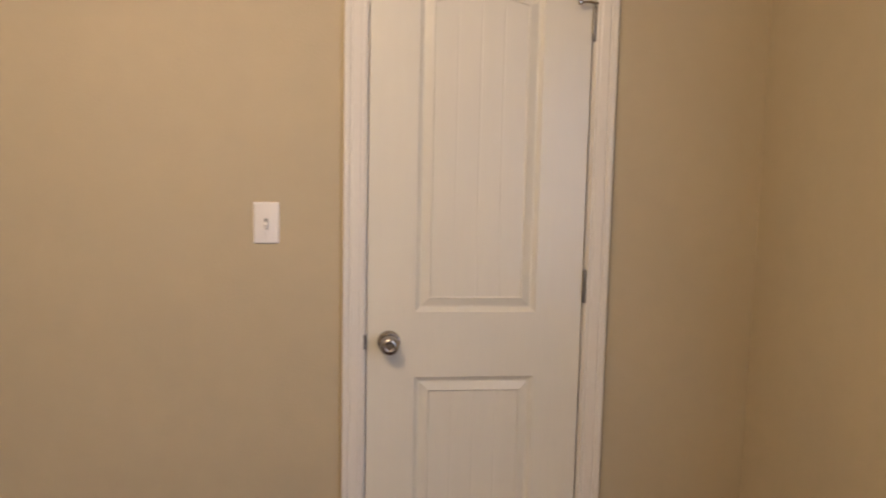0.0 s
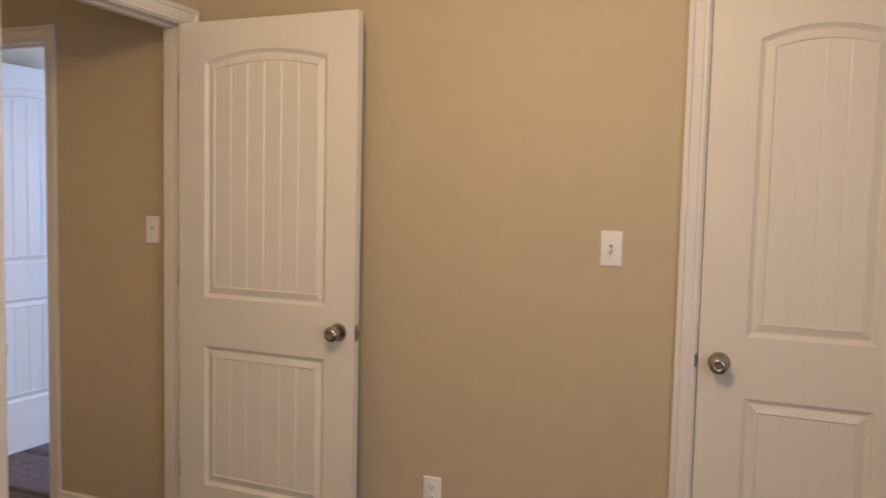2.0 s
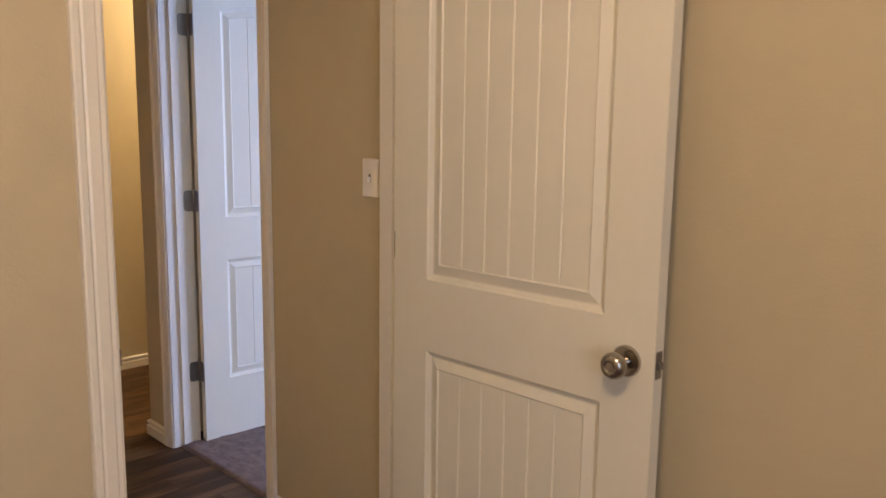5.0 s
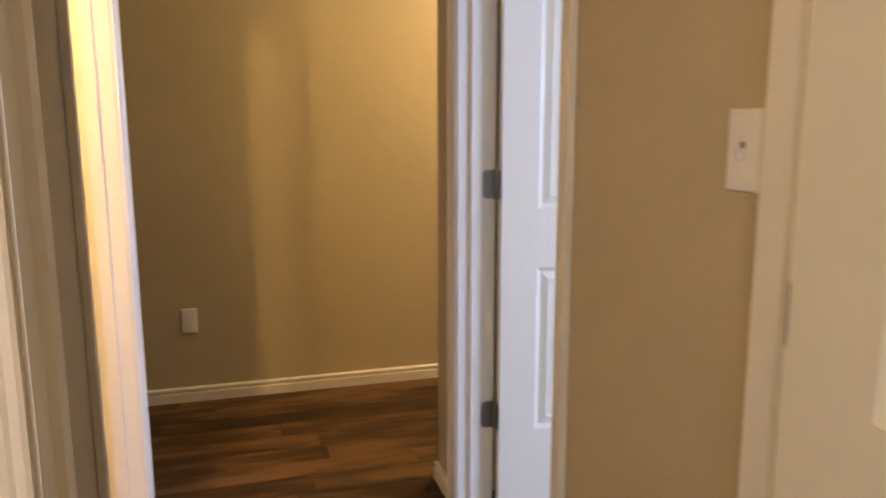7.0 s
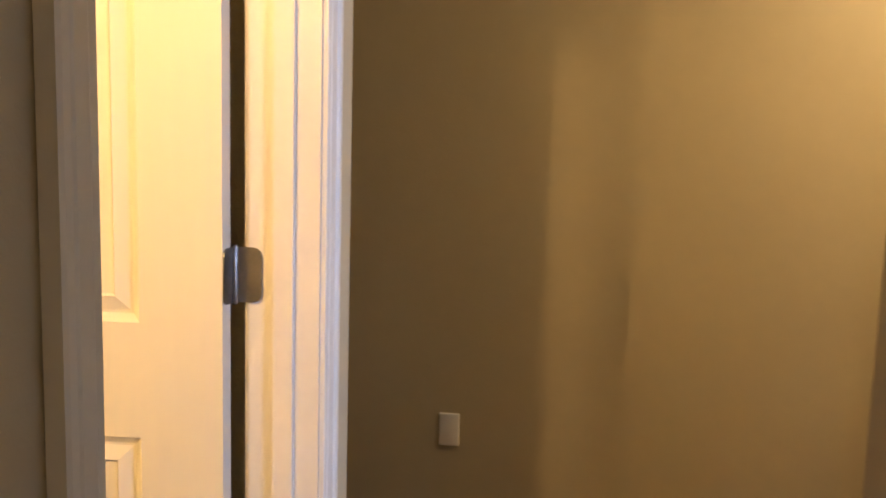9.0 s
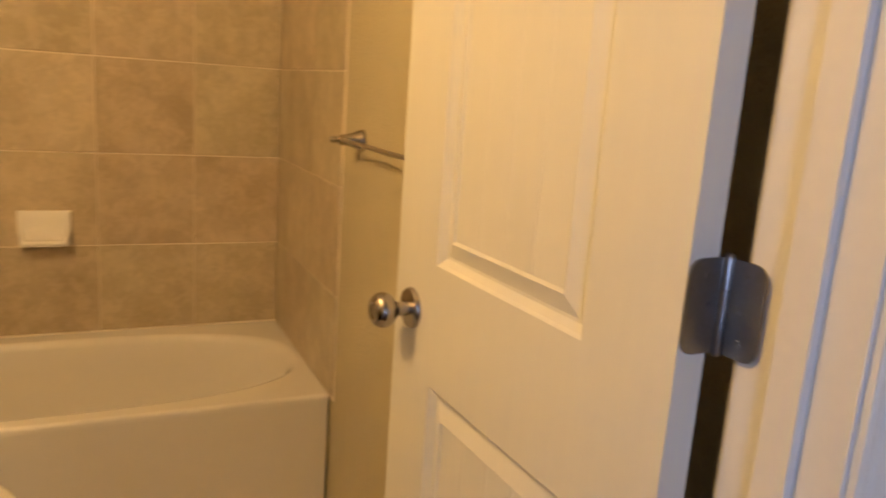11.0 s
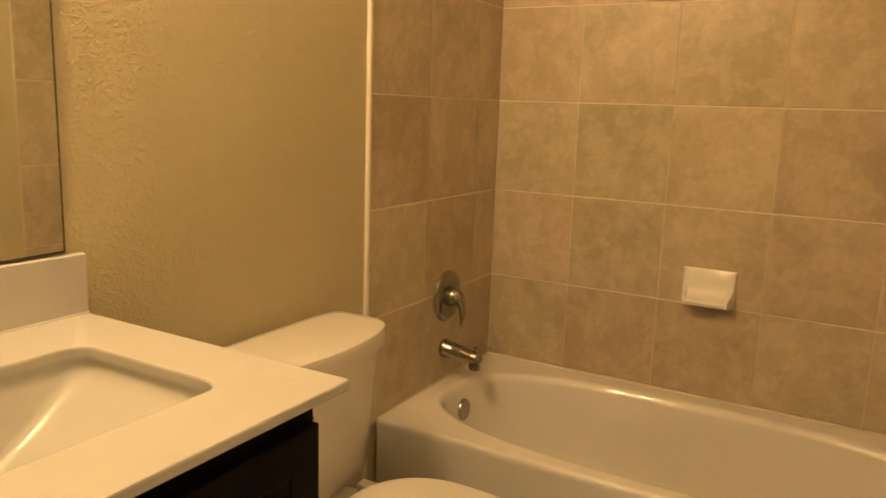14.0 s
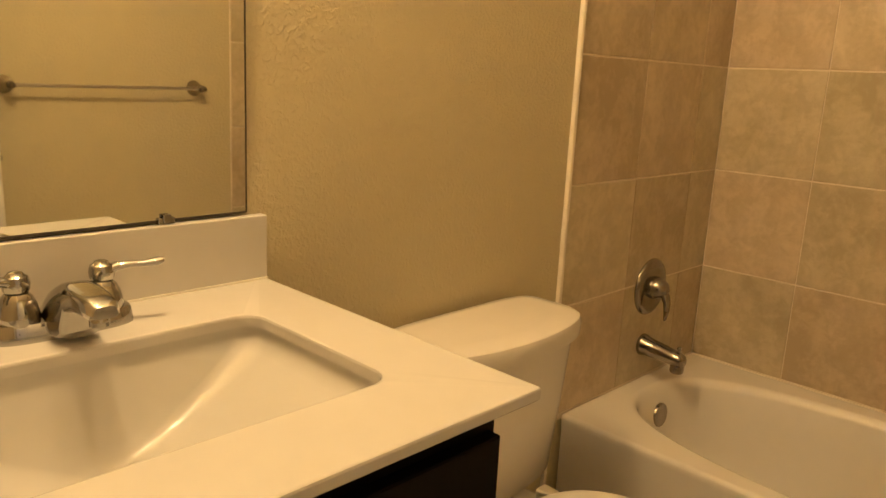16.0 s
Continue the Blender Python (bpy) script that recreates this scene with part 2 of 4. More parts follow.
M_MIRROR_EDGE = surface("dark mirror edge", (0.05, 0.04, 0.03), 0.4, spread=0.05)

# ---- mesh helpers ----


def part(name, bm, material, parent=None, label="", smooth=None, m=None):
    me = bpy.data.meshes.new(name)
    bmesh.ops.recalc_face_normals(bm, faces=bm.faces[:])
    bm.to_mesh(me)
    bm.free()
    me.materials.append(material)
    if smooth is not None:
        for p in me.polygons:
            p.use_smooth = True
        me.set_sharp_from_angle(angle=radians(smooth))
    ob = new(name, me)
    if parent is not None:
        ob.parent = parent
    if m is not None:
        ob.matrix_local = m
    return tagged(ob, label)


def thing(name, label, category, m=None, group="", kind=""):
    ob = new(name)
    ob.empty_display_size = 0.05
    if m is not None:
        ob.matrix_world = m
    return tagged(ob, label, category, group, kind)


def add_box(bm, x0, x1, y0, y1, z0, z1, bevel=0.0, segments=2):
    vs = [bm.verts.new((x, y, z)) for x in (x0, x1) for y in (y0, y1) for z in (z0, z1)]
    fs = [bm.faces.new([vs[i] for i in q]) for q in
          ((0, 1, 3, 2), (4, 6, 7, 5), (0, 4, 5, 1), (2, 3, 7, 6), (0, 2, 6, 4), (1, 5, 7, 3))]
    if bevel:
        edges = list({e for f in fs for e in f.edges})
        bmesh.ops.bevel(bm, geom=edges, offset=bevel, segments=segments, affect="EDGES", profile=0.5)
    return bm


def box(*a, bevel=0.0, segments=2):
    return add_box(bmesh.new(), *a, bevel=bevel, segments=segments)


def add_loops(bm, loops, close_first=False, close_last=False):
    """Bridges rings of equal length."""
    rings = [[bm.verts.new(p) for p in ring] for ring in loops]
    n = len(rings[0])
    for a, b in zip(rings, rings[1:]):
        for i in range(n):
            bm.faces.new((a[i], a[(i + 1) % n], b[(i + 1) % n], b[i]))
    if close_first:
        bm.faces.new(rings[0])
    if close_last:
        bm.faces.new(rings[-1])
    return rings


def add_lathe(bm, profile, m=Matrix(), n=24):
    """Turns (radius, height) pairs about the local z axis of m."""
    loops = [[m @ Vector((r * math.cos(2 * math.pi * i / n), r * math.sin(2 * math.pi * i / n), h)) for i in range(n)] for r, h in profile]
    add_loops(bm, loops, True, True)
    return bm


def add_tube(bm, points, radii, n=12, flat=1.0):
    """A rounded bar along points; flat squashes it across the local side axis."""
    pts = [Vector(p) for p in points]
    loops = []
    for i, p in enumerate(pts):
        d = (pts[min(i + 1, len(pts) - 1)] - pts[max(i - 1, 0)]).normalized()
        side = d.cross(Vector((0, 0, 1)))
        side = side.normalized() if side.length > 1e-4 else Vector((1, 0, 0))
        up = side.cross(d)
        r = radii[i]
        loops.append([p + r * (math.cos(2 * math.pi * k / n) * side + flat * math.sin(2 * math.pi * k / n) * up) for k in range(n)])
    add_loops(bm, loops, True, True)
    return bm


def ring(cx, cy, a, b, z, power=2.0, n=64, a_back=None):
    """A superellipse; a_back is the half length towards +x where it differs."""
    out = []
    for i in range(n):
        t = 2 * math.pi * i / n
        c, s = math.cos(t), math.sin(t)
        k = (abs(c) ** power + abs(s) ** power) ** (-1 / power)
        ax = a_back if (a_back is not None and c > 0) else a
        out.append((cx + ax * k * c, cy + b * k * s, z))
    return out


def rect_ring(x0, x1, y0, y1, z, r=0.0, n=64):
    """A rectangle with rounded corners, n / 4 points round each corner."""
    cx, cy, hx, hy = (x0 + x1) / 2, (y0 + y1) / 2, (x1 - x0) / 2, (y1 - y0) / 2
    r, q = max(r, 0.0004), n // 4
    out = []
    for k, (sx, sy) in enumerate(((1, 1), (-1, 1), (-1, -1), (1, -1))):
        for i in range(q):
            a = math.pi / 2 * (k + i / (q - 1))
            out.append((cx + sx * (hx - r) + r * math.cos(a), cy + sy * (hy - r) + r * math.sin(a), z))
    return out


def structure(name, bm, material, label="", category="", smooth=None):
    return tagged(part(name, bm, material, None, label, smooth), "", category, "", "structure")


# ---- walls, ceiling, floors ----
H = 2.44
T = 0.115            # wall thickness
EAST = -0.100        # bathroom and nook side of the entry wall
DOOR_H = 2.035       # clear height of an opening
J = 0.018            # jamb board


def wall_run(name, axis, f0, f1, u0, u1, openings, label, material=None):
    """A wall from u0 to u1 along an axis, between faces f0 and f1, with openings (from, to, sill, head)."""
    bm = bmesh.new()

    def slab(a, b, z0, z1):
        if b - a > 1e-4 and z1 - z0 > 1e-4:
            if axis == "x":
                add_box(bm, a, b, f0, f1, z0, z1)
            else:
                add_box(bm, f0, f1, a, b, z0, z1)
    at = u0
    for a, b, sill, head in sorted(openings):
        slab(at, a, 0, H)
        slab(a, b, 0, sill)
        slab(a, b, head, H)
        at = b
    slab(at, u1, 0, H)
    return structure(name, bm, material or M_WALL, label, "wall")


# clear openings between jamb faces
CLOSET = (1.896, 2.516)
SECOND = (-1.552, -0.815)
ENTRY = (-0.843, -0.073)
BATH = (-1.522, -0.911)
NOOK_S = -0.955
BATH_N = NOOK_S - T
rough = lambda c: (c[0] - J, c[1] + J, 0, DOOR_H + J)
wall_run("wall_north", "x", 0, T, -1.784, 3.03, [rough(CLOSET), rough(SECOND)], "tan painted wall with closet and bedroom doorways")
wall_run("wall_entry", "y", EAST, 0, BATH_N, 0, [rough(ENTRY)], "tan painted wall with the bedroom entry doorway")
wall_run("wall_bedroom_west", "y", -0.05, 0, -3.42, BATH_N, [], "tan painted bedroom wall")
wall_run("wall_bath_east", "y", EAST, -0.05, -3.42, BATH_N, [], "tan textured bathroom wall", M_WALL_BATH)
wall_run("wall_nook_south", "x", BATH_N, NOOK_S, -1.72, EAST, [rough(BATH)], "tan painted wall with the bathroom doorway")
wall_run("wall_bath_west", "y", -1.72, -1.605, -3.42, BATH_N, [], "tan painted bathroom wall behind the door", M_WALL_BATH)
wall_run("wall_bath_south", "x", -3.42, -3.279, -1.605, EAST, [], "bathroom wall behind the tub")
wall_run("wall_hall_west", "y", -2.95, -2.83, -3.42, 3.5, [], "tan painted hallway wall")
wall_run("wall_hall_north", "x", 3.38, 3.5, -2.83, -1.784, [], "tan painted hallway end wall")
wall_run("wall_hall_south", "x", -3.42, -3.30, -2.83, -1.72, [], "tan painted hallway end wall")
wall_run("wall_second_west", "y", -1.784, -1.65, T, 3.5, [], "tan painted wall beside the hallway")
wall_run("wall_second_north", "x", 3.38, 3.5, -1.65, 1.5, [(0.1, 1.2, 0.7, 2.05)], "tan painted bedroom wall with a window opening")
wall_run("wall_second_east", "y", 1.5, 1.62, T, 3.5, [], "tan painted bedroom wall")
wall_run("wall_bedroom_south", "x", -3.42, -3.30, 0, 3.03, [], "tan painted bedroom wall")
wall_run("wall_bedroom_east", "y", 3.03, 3.15, -3.42, T, [(-2.55, -1.55, 0.7, 2.0)], "tan painted bedroom wall with a window opening")
bm = bmesh.new()
add_box(bm, 1.62, 3.03, 0.80, 0.90, 0, H)
add_box(bm, 1.62, 1.74, T, 0.80, 0, H)
structure("wall_closet", bm, M_WALL, "plain closet back wall", "wall")
structure("ceiling", box(-2.95, 3.15, -3.42, 3.5, H, H + 0.1), M_CEIL, "white textured ceiling", "ceiling")


def window_unit(name, m, width, z0, z1):
    """A single-hung window: local x across the opening, local y out through the wall."""
    w = thing(name, "white framed window with a single glass pane", "window", m, kind="structure")
    a, b = -width / 2, width / 2
    bm = bmesh.new()
    for q in ((a, a + 0.04, z0, z1), (b - 0.04, b, z0, z1), (a + 0.04, b - 0.04, z0, z0 + 0.04), (a + 0.04, b - 0.04, z1 - 0.04, z1),
              (a + 0.04, b - 0.04, (z0 + z1) / 2 - 0.015, (z0 + z1) / 2 + 0.015)):
        add_box(bm, q[0], q[1], 0.08, 0.115, q[2], q[3])
    part("window_frame", bm, M_TRIM, w)
    g, nodes, links, bsdf = links_of("window glass")
    bsdf.inputs["Transmission Weight"].default_value, bsdf.inputs["Roughness"].default_value = 1.0, 0.0
    pane = part("pane", box(a + 0.04, b - 0.04, 0.094, 0.100, z0 + 0.04, z1 - 0.04), g, w)
    pane.visible_shadow = False


window_unit("window_1", pose(3.03, -2.05, 0, 0, 0, -90), 1.0, 0.7, 2.0)
window_unit("window_2", pose(0.65, 3.38, 0), 1.1, 0.7, 2.05)

# ---- door trim ----
CASING = ((0.0, 0.0), (0.0, 0.008), (0.004, 0.010), (0.012, 0.0095), (0.016, 0.0115), (0.036, 0.0135), (0.041, 0.0115), (0.046, 0.0165), (0.056, 0.0175), (0.060, 0.0155), (0.060, 0.0))


def door_trim(name, axis, f0, f1, c0, c1, stop_at, label, scale0=1.0, scale1=1.0):
    """Jamb, stop and mitred casing on both faces of an opening."""
    t = thing(name, label, "door frame", kind="structure")
    P = (lambda u, d, z: (u, d, z)) if axis == "x" else (lambda u, d, z: (d, u, z))

    def slab(bm, u0, u1, d0, d1, z0, z1):
        add_box(bm, *((u0, u1, d0, d1) if axis == "x" else (d0, d1, u0, u1)), z0, z1)
    for nm, a in (("jamb", (c0 - J, c0)), ("jamb", (c1, c1 + J))):
        bm = bmesh.new()
        slab(bm, *a, f0 - 0.001, f1 + 0.001, 0, DOOR_H)
        part(nm, bm, M_TRIM, t)
    bm = bmesh.new()
    slab(bm, c0 - J, c1 + J, f0 - 0.001, f1 + 0.001, DOOR_H, DOOR_H + J)
    part("head_jamb", bm, M_TRIM, t)
    bm = bmesh.new()
    for d in ((c0, c0 + 0.010, 0, DOOR_H - 0.01), (c1 - 0.010, c1, 0, DOOR_H - 0.01), (c0, c1, DOOR_H - 0.010, DOOR_H)):
        slab(bm, d[0], d[1], *stop_at, d[2], d[3])
    part("stop", bm, M_TRIM, t)
    for face, out, sc in ((f0, -1, scale0), (f1, 1, scale1)):
        if not sc:
            continue
        bm = bmesh.new()
        rows = []
        for w, th in CASING:
            w = 0.005 + w * sc
            d = face + out * (th + 0.0012)
            rows.append([bm.verts.new(P(u, d, z)) for u, z in ((c0 - w, 0), (c0 - w, DOOR_H + w), (c1 + w, DOOR_H + w), (c1 + w, 0))])
        for a, b in zip(rows, rows[1:]):
            for i in range(3):
                bm.faces.new((a[i], a[i + 1], b[i + 1], b[i]))
        part("casing", bm, M_TRIM, t)
    return t


entry_trim = door_trim("trim_entry", "y", EAST, 0, *ENTRY, (-0.075, -0.043), "white painted door frame and moulded casing")
closet_trim = door_trim("trim_closet", "x", 0, T, *CLOSET, (0.043, 0.075), "white painted door frame and moulded casing", 1.0, 0)
door_trim("trim_second", "x", 0, T, *SECOND, (0.040, 0.072), "white painted door frame and moulded casing")
door_trim("trim_bath", "x", BATH_N, NOOK_S, *BATH, (BATH_N + 0.043, BATH_N + 0.075), "white painted door frame and moulded casing")

bm = box(-0.036, -0.008, ENTRY[0] - 0.0005, ENTRY[0] + 0.0014, 0.893, 0.951)
add_box(bm, -0.010, 0.006, ENTRY[0] - 0.0005, ENTRY[0] + 0.0010, 0.905, 0.939)
part("strike_plate", bm, M_HINGE, entry_trim, "satin nickel strike plate")

bm = box(CLOSET[0] - 0.0075, CLOSET[0] + 0.0010, -0.0105, 0.030, 0.903, 0.943, bevel=0.001)
part("strike_plate", bm, M_HINGE, closet_trim, "satin nickel strike plate with a curled lip")

# ---- baseboards ----
BASE = ((0.0, 0.0), (0.014, 0.0), (0.014, 0.042), (0.0075, 0.0465), (0.0075, 0.0525), (0.0125, 0.0545), (0.0125, 0.063), (0.004, 0.070), (0.0, 0.070))


def baseboard(path, label="white moulded baseboard"):
    """A moulding along floor points, its front on the left hand of the way."""
    pts = [Vector((*p, 0)) for p in path]
    loops = []
    for i, p in enumerate(pts):
        dirs = []
        if i:
            dirs.append((p - pts[i - 1]).normalized())
        if i < len(pts) - 1:
            dirs.append((pts[i + 1] - p).normalized())
        ns = [Vector((-d.y, d.x, 0)) for d in dirs]
        n = ns[0] if len(ns) == 1 else (ns[0] + ns[1]) / (1 + ns[0].dot(ns[1]))
        loops.append([p + n * (0.001 + w) + Vector((0, 0, z)) for w, z in BASE])
    bm = bmesh.new()
    add_loops(bm, loops, True, True)
    return structure("baseboard", bm, M_TRIM, label, "baseboard")


cas = 0.067
baseboard([(-2.83, 3.38), (-2.83, -3.30)])
baseboard([(EAST - 0.02, 0), (SECOND[1] + cas, 0)])
baseboard([(SECOND[0] - cas, 0), (-1.784, 0), (-1.784, 3.38)])
baseboard([(BATH[1] + cas, NOOK_S), (EAST - 0.02, NOOK_S)])
baseboard([(-1.72, -3.30), (-1.72, NOOK_S), (BATH[0] - cas, NOOK_S)])
baseboard([(CLOSET[0] - cas, 0), (0.02, 0)])
baseboard([(3.03, 0), (CLOSET[1] + cas, 0)])
baseboard([(0, -0.91), (0, -3.30)])
baseboard([(3.03, -3.30), (3.03, 0)])
baseboard([(-1.605, BATH_N - 0.08), (-1.605, -2.53)])

# ---- doors ----


def add_door_face(bm, width, height, y, out, grooves):
    """One moulded face: two raised plank panels, the upper one arched, set in flat stiles and rails."""
    st = 0.134 if width < 0.65 else 0.1195
    x0, x1 = st, width - st
    panels = ((0.268, 0.808, 0.0), (0.995, 1.872, 0.036))
    rows = ((0.000, 0.0), (0.004, -0.0040), (0.013, -0.0100), (0.017, -0.0100), (0.040, -0.0020), (0.044, -0.0055))
    g = 0.0032
    cuts = {0.0, 1.0}
    inner = (x1 - x0) - 2 * 0.044
    for i in range(1, grooves + 1):
        c = i / (grooves + 1)
        cuts |= {c - g / inner, c, c + g / inner}
    cuts |= {i / 20 for i in range(21) if all(abs(i / 20 - c) > 0.012 for c in cuts)}
    fr = sorted(cuts)
    deep = {i / (grooves + 1) for i in range(1, grooves + 1)}
    outer = []
    for zb, zt, rise in panels:
        loops = []
        for k, (o, d) in enumerate(rows):
            lo, hi = [], []
            for f in fr:
                x = x0 + o + f * (x1 - x0 - 2 * o)
                q = (x - (x0 + x1) / 2) / ((x1 - x0) / 2)
                extra = (-0.0022 if grooves > 3 else -0.0009) if (k == len(rows) - 1 and f in deep) else 0.0
                yy = y + out * (d + extra)
                lo.append((x, yy, zb + o))
                hi.append((x, yy, zt - o + rise * (1 - q * q)))
            loops.append(lo + hi[::-1])
        rings = add_loops(bm, loops)
        last, n = rings[-1], len(fr)
        for i in range(n - 1):
            bm.faces.new((last[i], last[i + 1], last[2 * n - 2 - i], last[2 * n - 1 - i]))
        outer.append(rings[0])
    n = len(fr)
    V = lambda x, z: bm.verts.new((x, y, z))
    bl, br, tr, tl = V(0, 0), V(width, 0), V(width, height), V(0, height)
    low, up = outer
    bm.faces.new([bl, br] + [low[i] for i in range(n - 1, -1, -1)])
    bm.faces.new([low[n + i] for i in range(n)][::-1] + [up[i] for i in range(n - 1, -1, -1)])
    bm.faces.new([up[n + i] for i in range(n)][::-1] + [tr, tl])
    bm.faces.new([bl, low[0], low[-1], up[0], up[-1], tl])
    bm.faces.new([br, tr, up[n], up[n - 1], low[n], low[n - 1]])
    return bl, br, tr, tl


KNOB = ((0.0325, 0.0), (0.0325, 0.003), (0.030, 0.007), (0.018, 0.009))
KNOB_BALL = ((0.0125, 0.006), (0.0110, 0.014), (0.0110, 0.026), (0.0150, 0.031), (0.0225, 0.036), (0.0265, 0.043), (0.0275, 0.050), (0.0262, 0.057),
             (0.0215, 0.0635), (0.0150, 0.0665), (0.0120, 0.0660), (0.0100, 0.0645), (0.0, 0.0645))


def hinge_mesh(z, swing, side):
    """Two rounded leaves and a barrel; swing: the door's opening in degrees."""
    bm = bmesh.new()
    h, r = 0.089, 0.0055
    m0 = Matrix.Translation((0, 0, z - h / 2))
    add_lathe(bm, ((0.003, -0.004), (r * 0.8, -0.003), (r, 0.0), (r, h * 0.33), (r * 0.92, h * 0.335), (r, h * 0.34), (r, h * 0.66), (r * 0.92, h * 0.665),
                   (r, h * 0.67), (r, h), (r * 0.8, h + 0.003), (0.003, h + 0.004)), m0, 14)
    for turn, gap in ((0.0, 0.0022), (-swing, -0.0022)):
        rot = Matrix.Rotation(radians(turn), 4, "Z")
        w, c = 0.042, 0.014
        outline = [(0.0, -h / 2), (w - c, -h / 2)]
        outline += [(w - c + c * math.sin(a), -h / 2 + c - c * math.cos(a)) for a in (math.pi / 6, math.pi / 3, math.pi / 2)]
        outline += [(w - c + c * math.cos(a), h / 2 - c + c * math.sin(a)) for a in (0.0, math.pi / 6, math.pi / 3, math.pi / 2)]
        outline += [(0.0, h / 2)]
        loops = [[rot @ Vector((gap + e, side * (0.002 + p), z + q)) for p, q in outline] for e in (-0.0011, 0.0011)]
        add_loops(bm, loops, True, True)
        for p, q in ((0.020, 0.030), (0.014, 0.0), (0.020, -0.030)):
            e = gap + (0.0011 if gap < 0 else -0.0011)
            mm = rot @ Matrix.Translation((e, side * (0.002 + p), z + q)) @ Matrix.Rotation(radians(90), 4, "Y")
            add_lathe(bm, ((0.0036, -0.0006), (0.0036, 0.0006), (0.0010, 0.0002)), mm, 10)
    return bm


def panel_door(name, width, pin, closed, swing, side, grooves, label, pin_stop=False):
    """A moulded two-panel door hung on a pin. closed: heading of the shut leaf; swing: signed opening; side: where the leaf lies from the pin."""
    d = thing(name, label, "door", pose(*pin, 0.0, 0, 0, closed + swing), kind="structure")
    th, base = 0.035, 0.012
    height = DOOR_H - 0.004 - base
    near, far = side * 0.009, side * (0.009 + th)
    bm = bmesh.new()
    a = add_door_face(bm, width, height, near, -side, grooves)
    b = add_door_face(bm, width, height, far, side, grooves)
    for i in range(4):
        bm.faces.new((a[i], a[(i + 1) % 4], b[(i + 1) % 4], b[i]))
    for v in bm.verts:
        v.co += Vector((0.004, 0, base))
    part("leaf", bm, M_DOOR, d, "white moulded leaf with two plank panels, arched top")
    kx, kz = 0.003 + width - 0.060, 0.922
    for y, out in ((near, -side), (far, side)):
        m = Matrix.Translation((kx, y, kz)) @ Matrix.Rotation(radians(-90 * out), 4, "X")
        k = part("knob", add_lathe(bmesh.new(), KNOB_BALL, m, 32), M_NICKEL, d, "round brushed nickel knob", 35)
        part("rosette", add_lathe(bmesh.new(), KNOB, m, 32), M_NICKEL, k, "", 35)
    mid = (near + far) / 2
    bm = box(0.003 + width - 0.0005, 0.003 + width + 0.0012, mid - 0.0125, mid + 0.0125, kz - 0.0285, kz + 0.0285)
    add_box(bm, 0.003 + width, 0.003 + width + 0.009, mid - 0.007, mid + 0.007, kz - 0.008, kz + 0.008, 0.002)
    part("latch_plate", bm, M_HINGE, d)
    for z in (0.327, 1.083, 1.815):
        part("hinge", hinge_mesh(z, swing, side), M_HINGE, d, "satin nickel hinge with rounded leaves", 35)
    if pin_stop:
        bm = bmesh.new()
        zt = 1.815 + 0.052
        add_lathe(bm, ((0.009, 0), (0.009, 0.004)), Matrix.Translation((0, 0, zt)), 16)
        add_tube(bm, ((0, -side * 0.002, zt + 0.002), (0.020, -side * 0.016, zt + 0.002), (0.045, -side * 0.020, zt)), (0.004, 0.0035, 0.0035), 10)
        add_lathe(bm, ((0.004, 0), (0.008, 0.002), (0.008, 0.010), (0.004, 0.012)), Matrix.Translation((0.043, -side * 0.020, zt)) @ Matrix.Rotation(radians(90), 4, "Y"), 14)
        part("hinge_pin_stop", bm, M_NICKEL, d, "nickel hinge pin door stop", 35)
    return d


panel_door("door_1", 0.762, (0.004, -0.071), -90, 90, -1, 5, "white plank-panel bedroom door standing open against the wall")
panel_door("door_2", 0.612, (CLOSET[1] - 0.001, -0.0075), 180, 0, -1, 3, "white plank-panel closet door, shut", True)
panel_door("door_3", 0.729, (SECOND[0] + 0.004, T + 0.009), 0, 86.5, -1, 4, "white plank-panel second bedroom door, wide open")
panel_door("door_4", 0.610, (BATH[0] + 0.006, BATH_N - 0.022), 0, -87.4, 1, 3, "white plank-panel bathroom door standing open")

# ---- switches and outlets ----


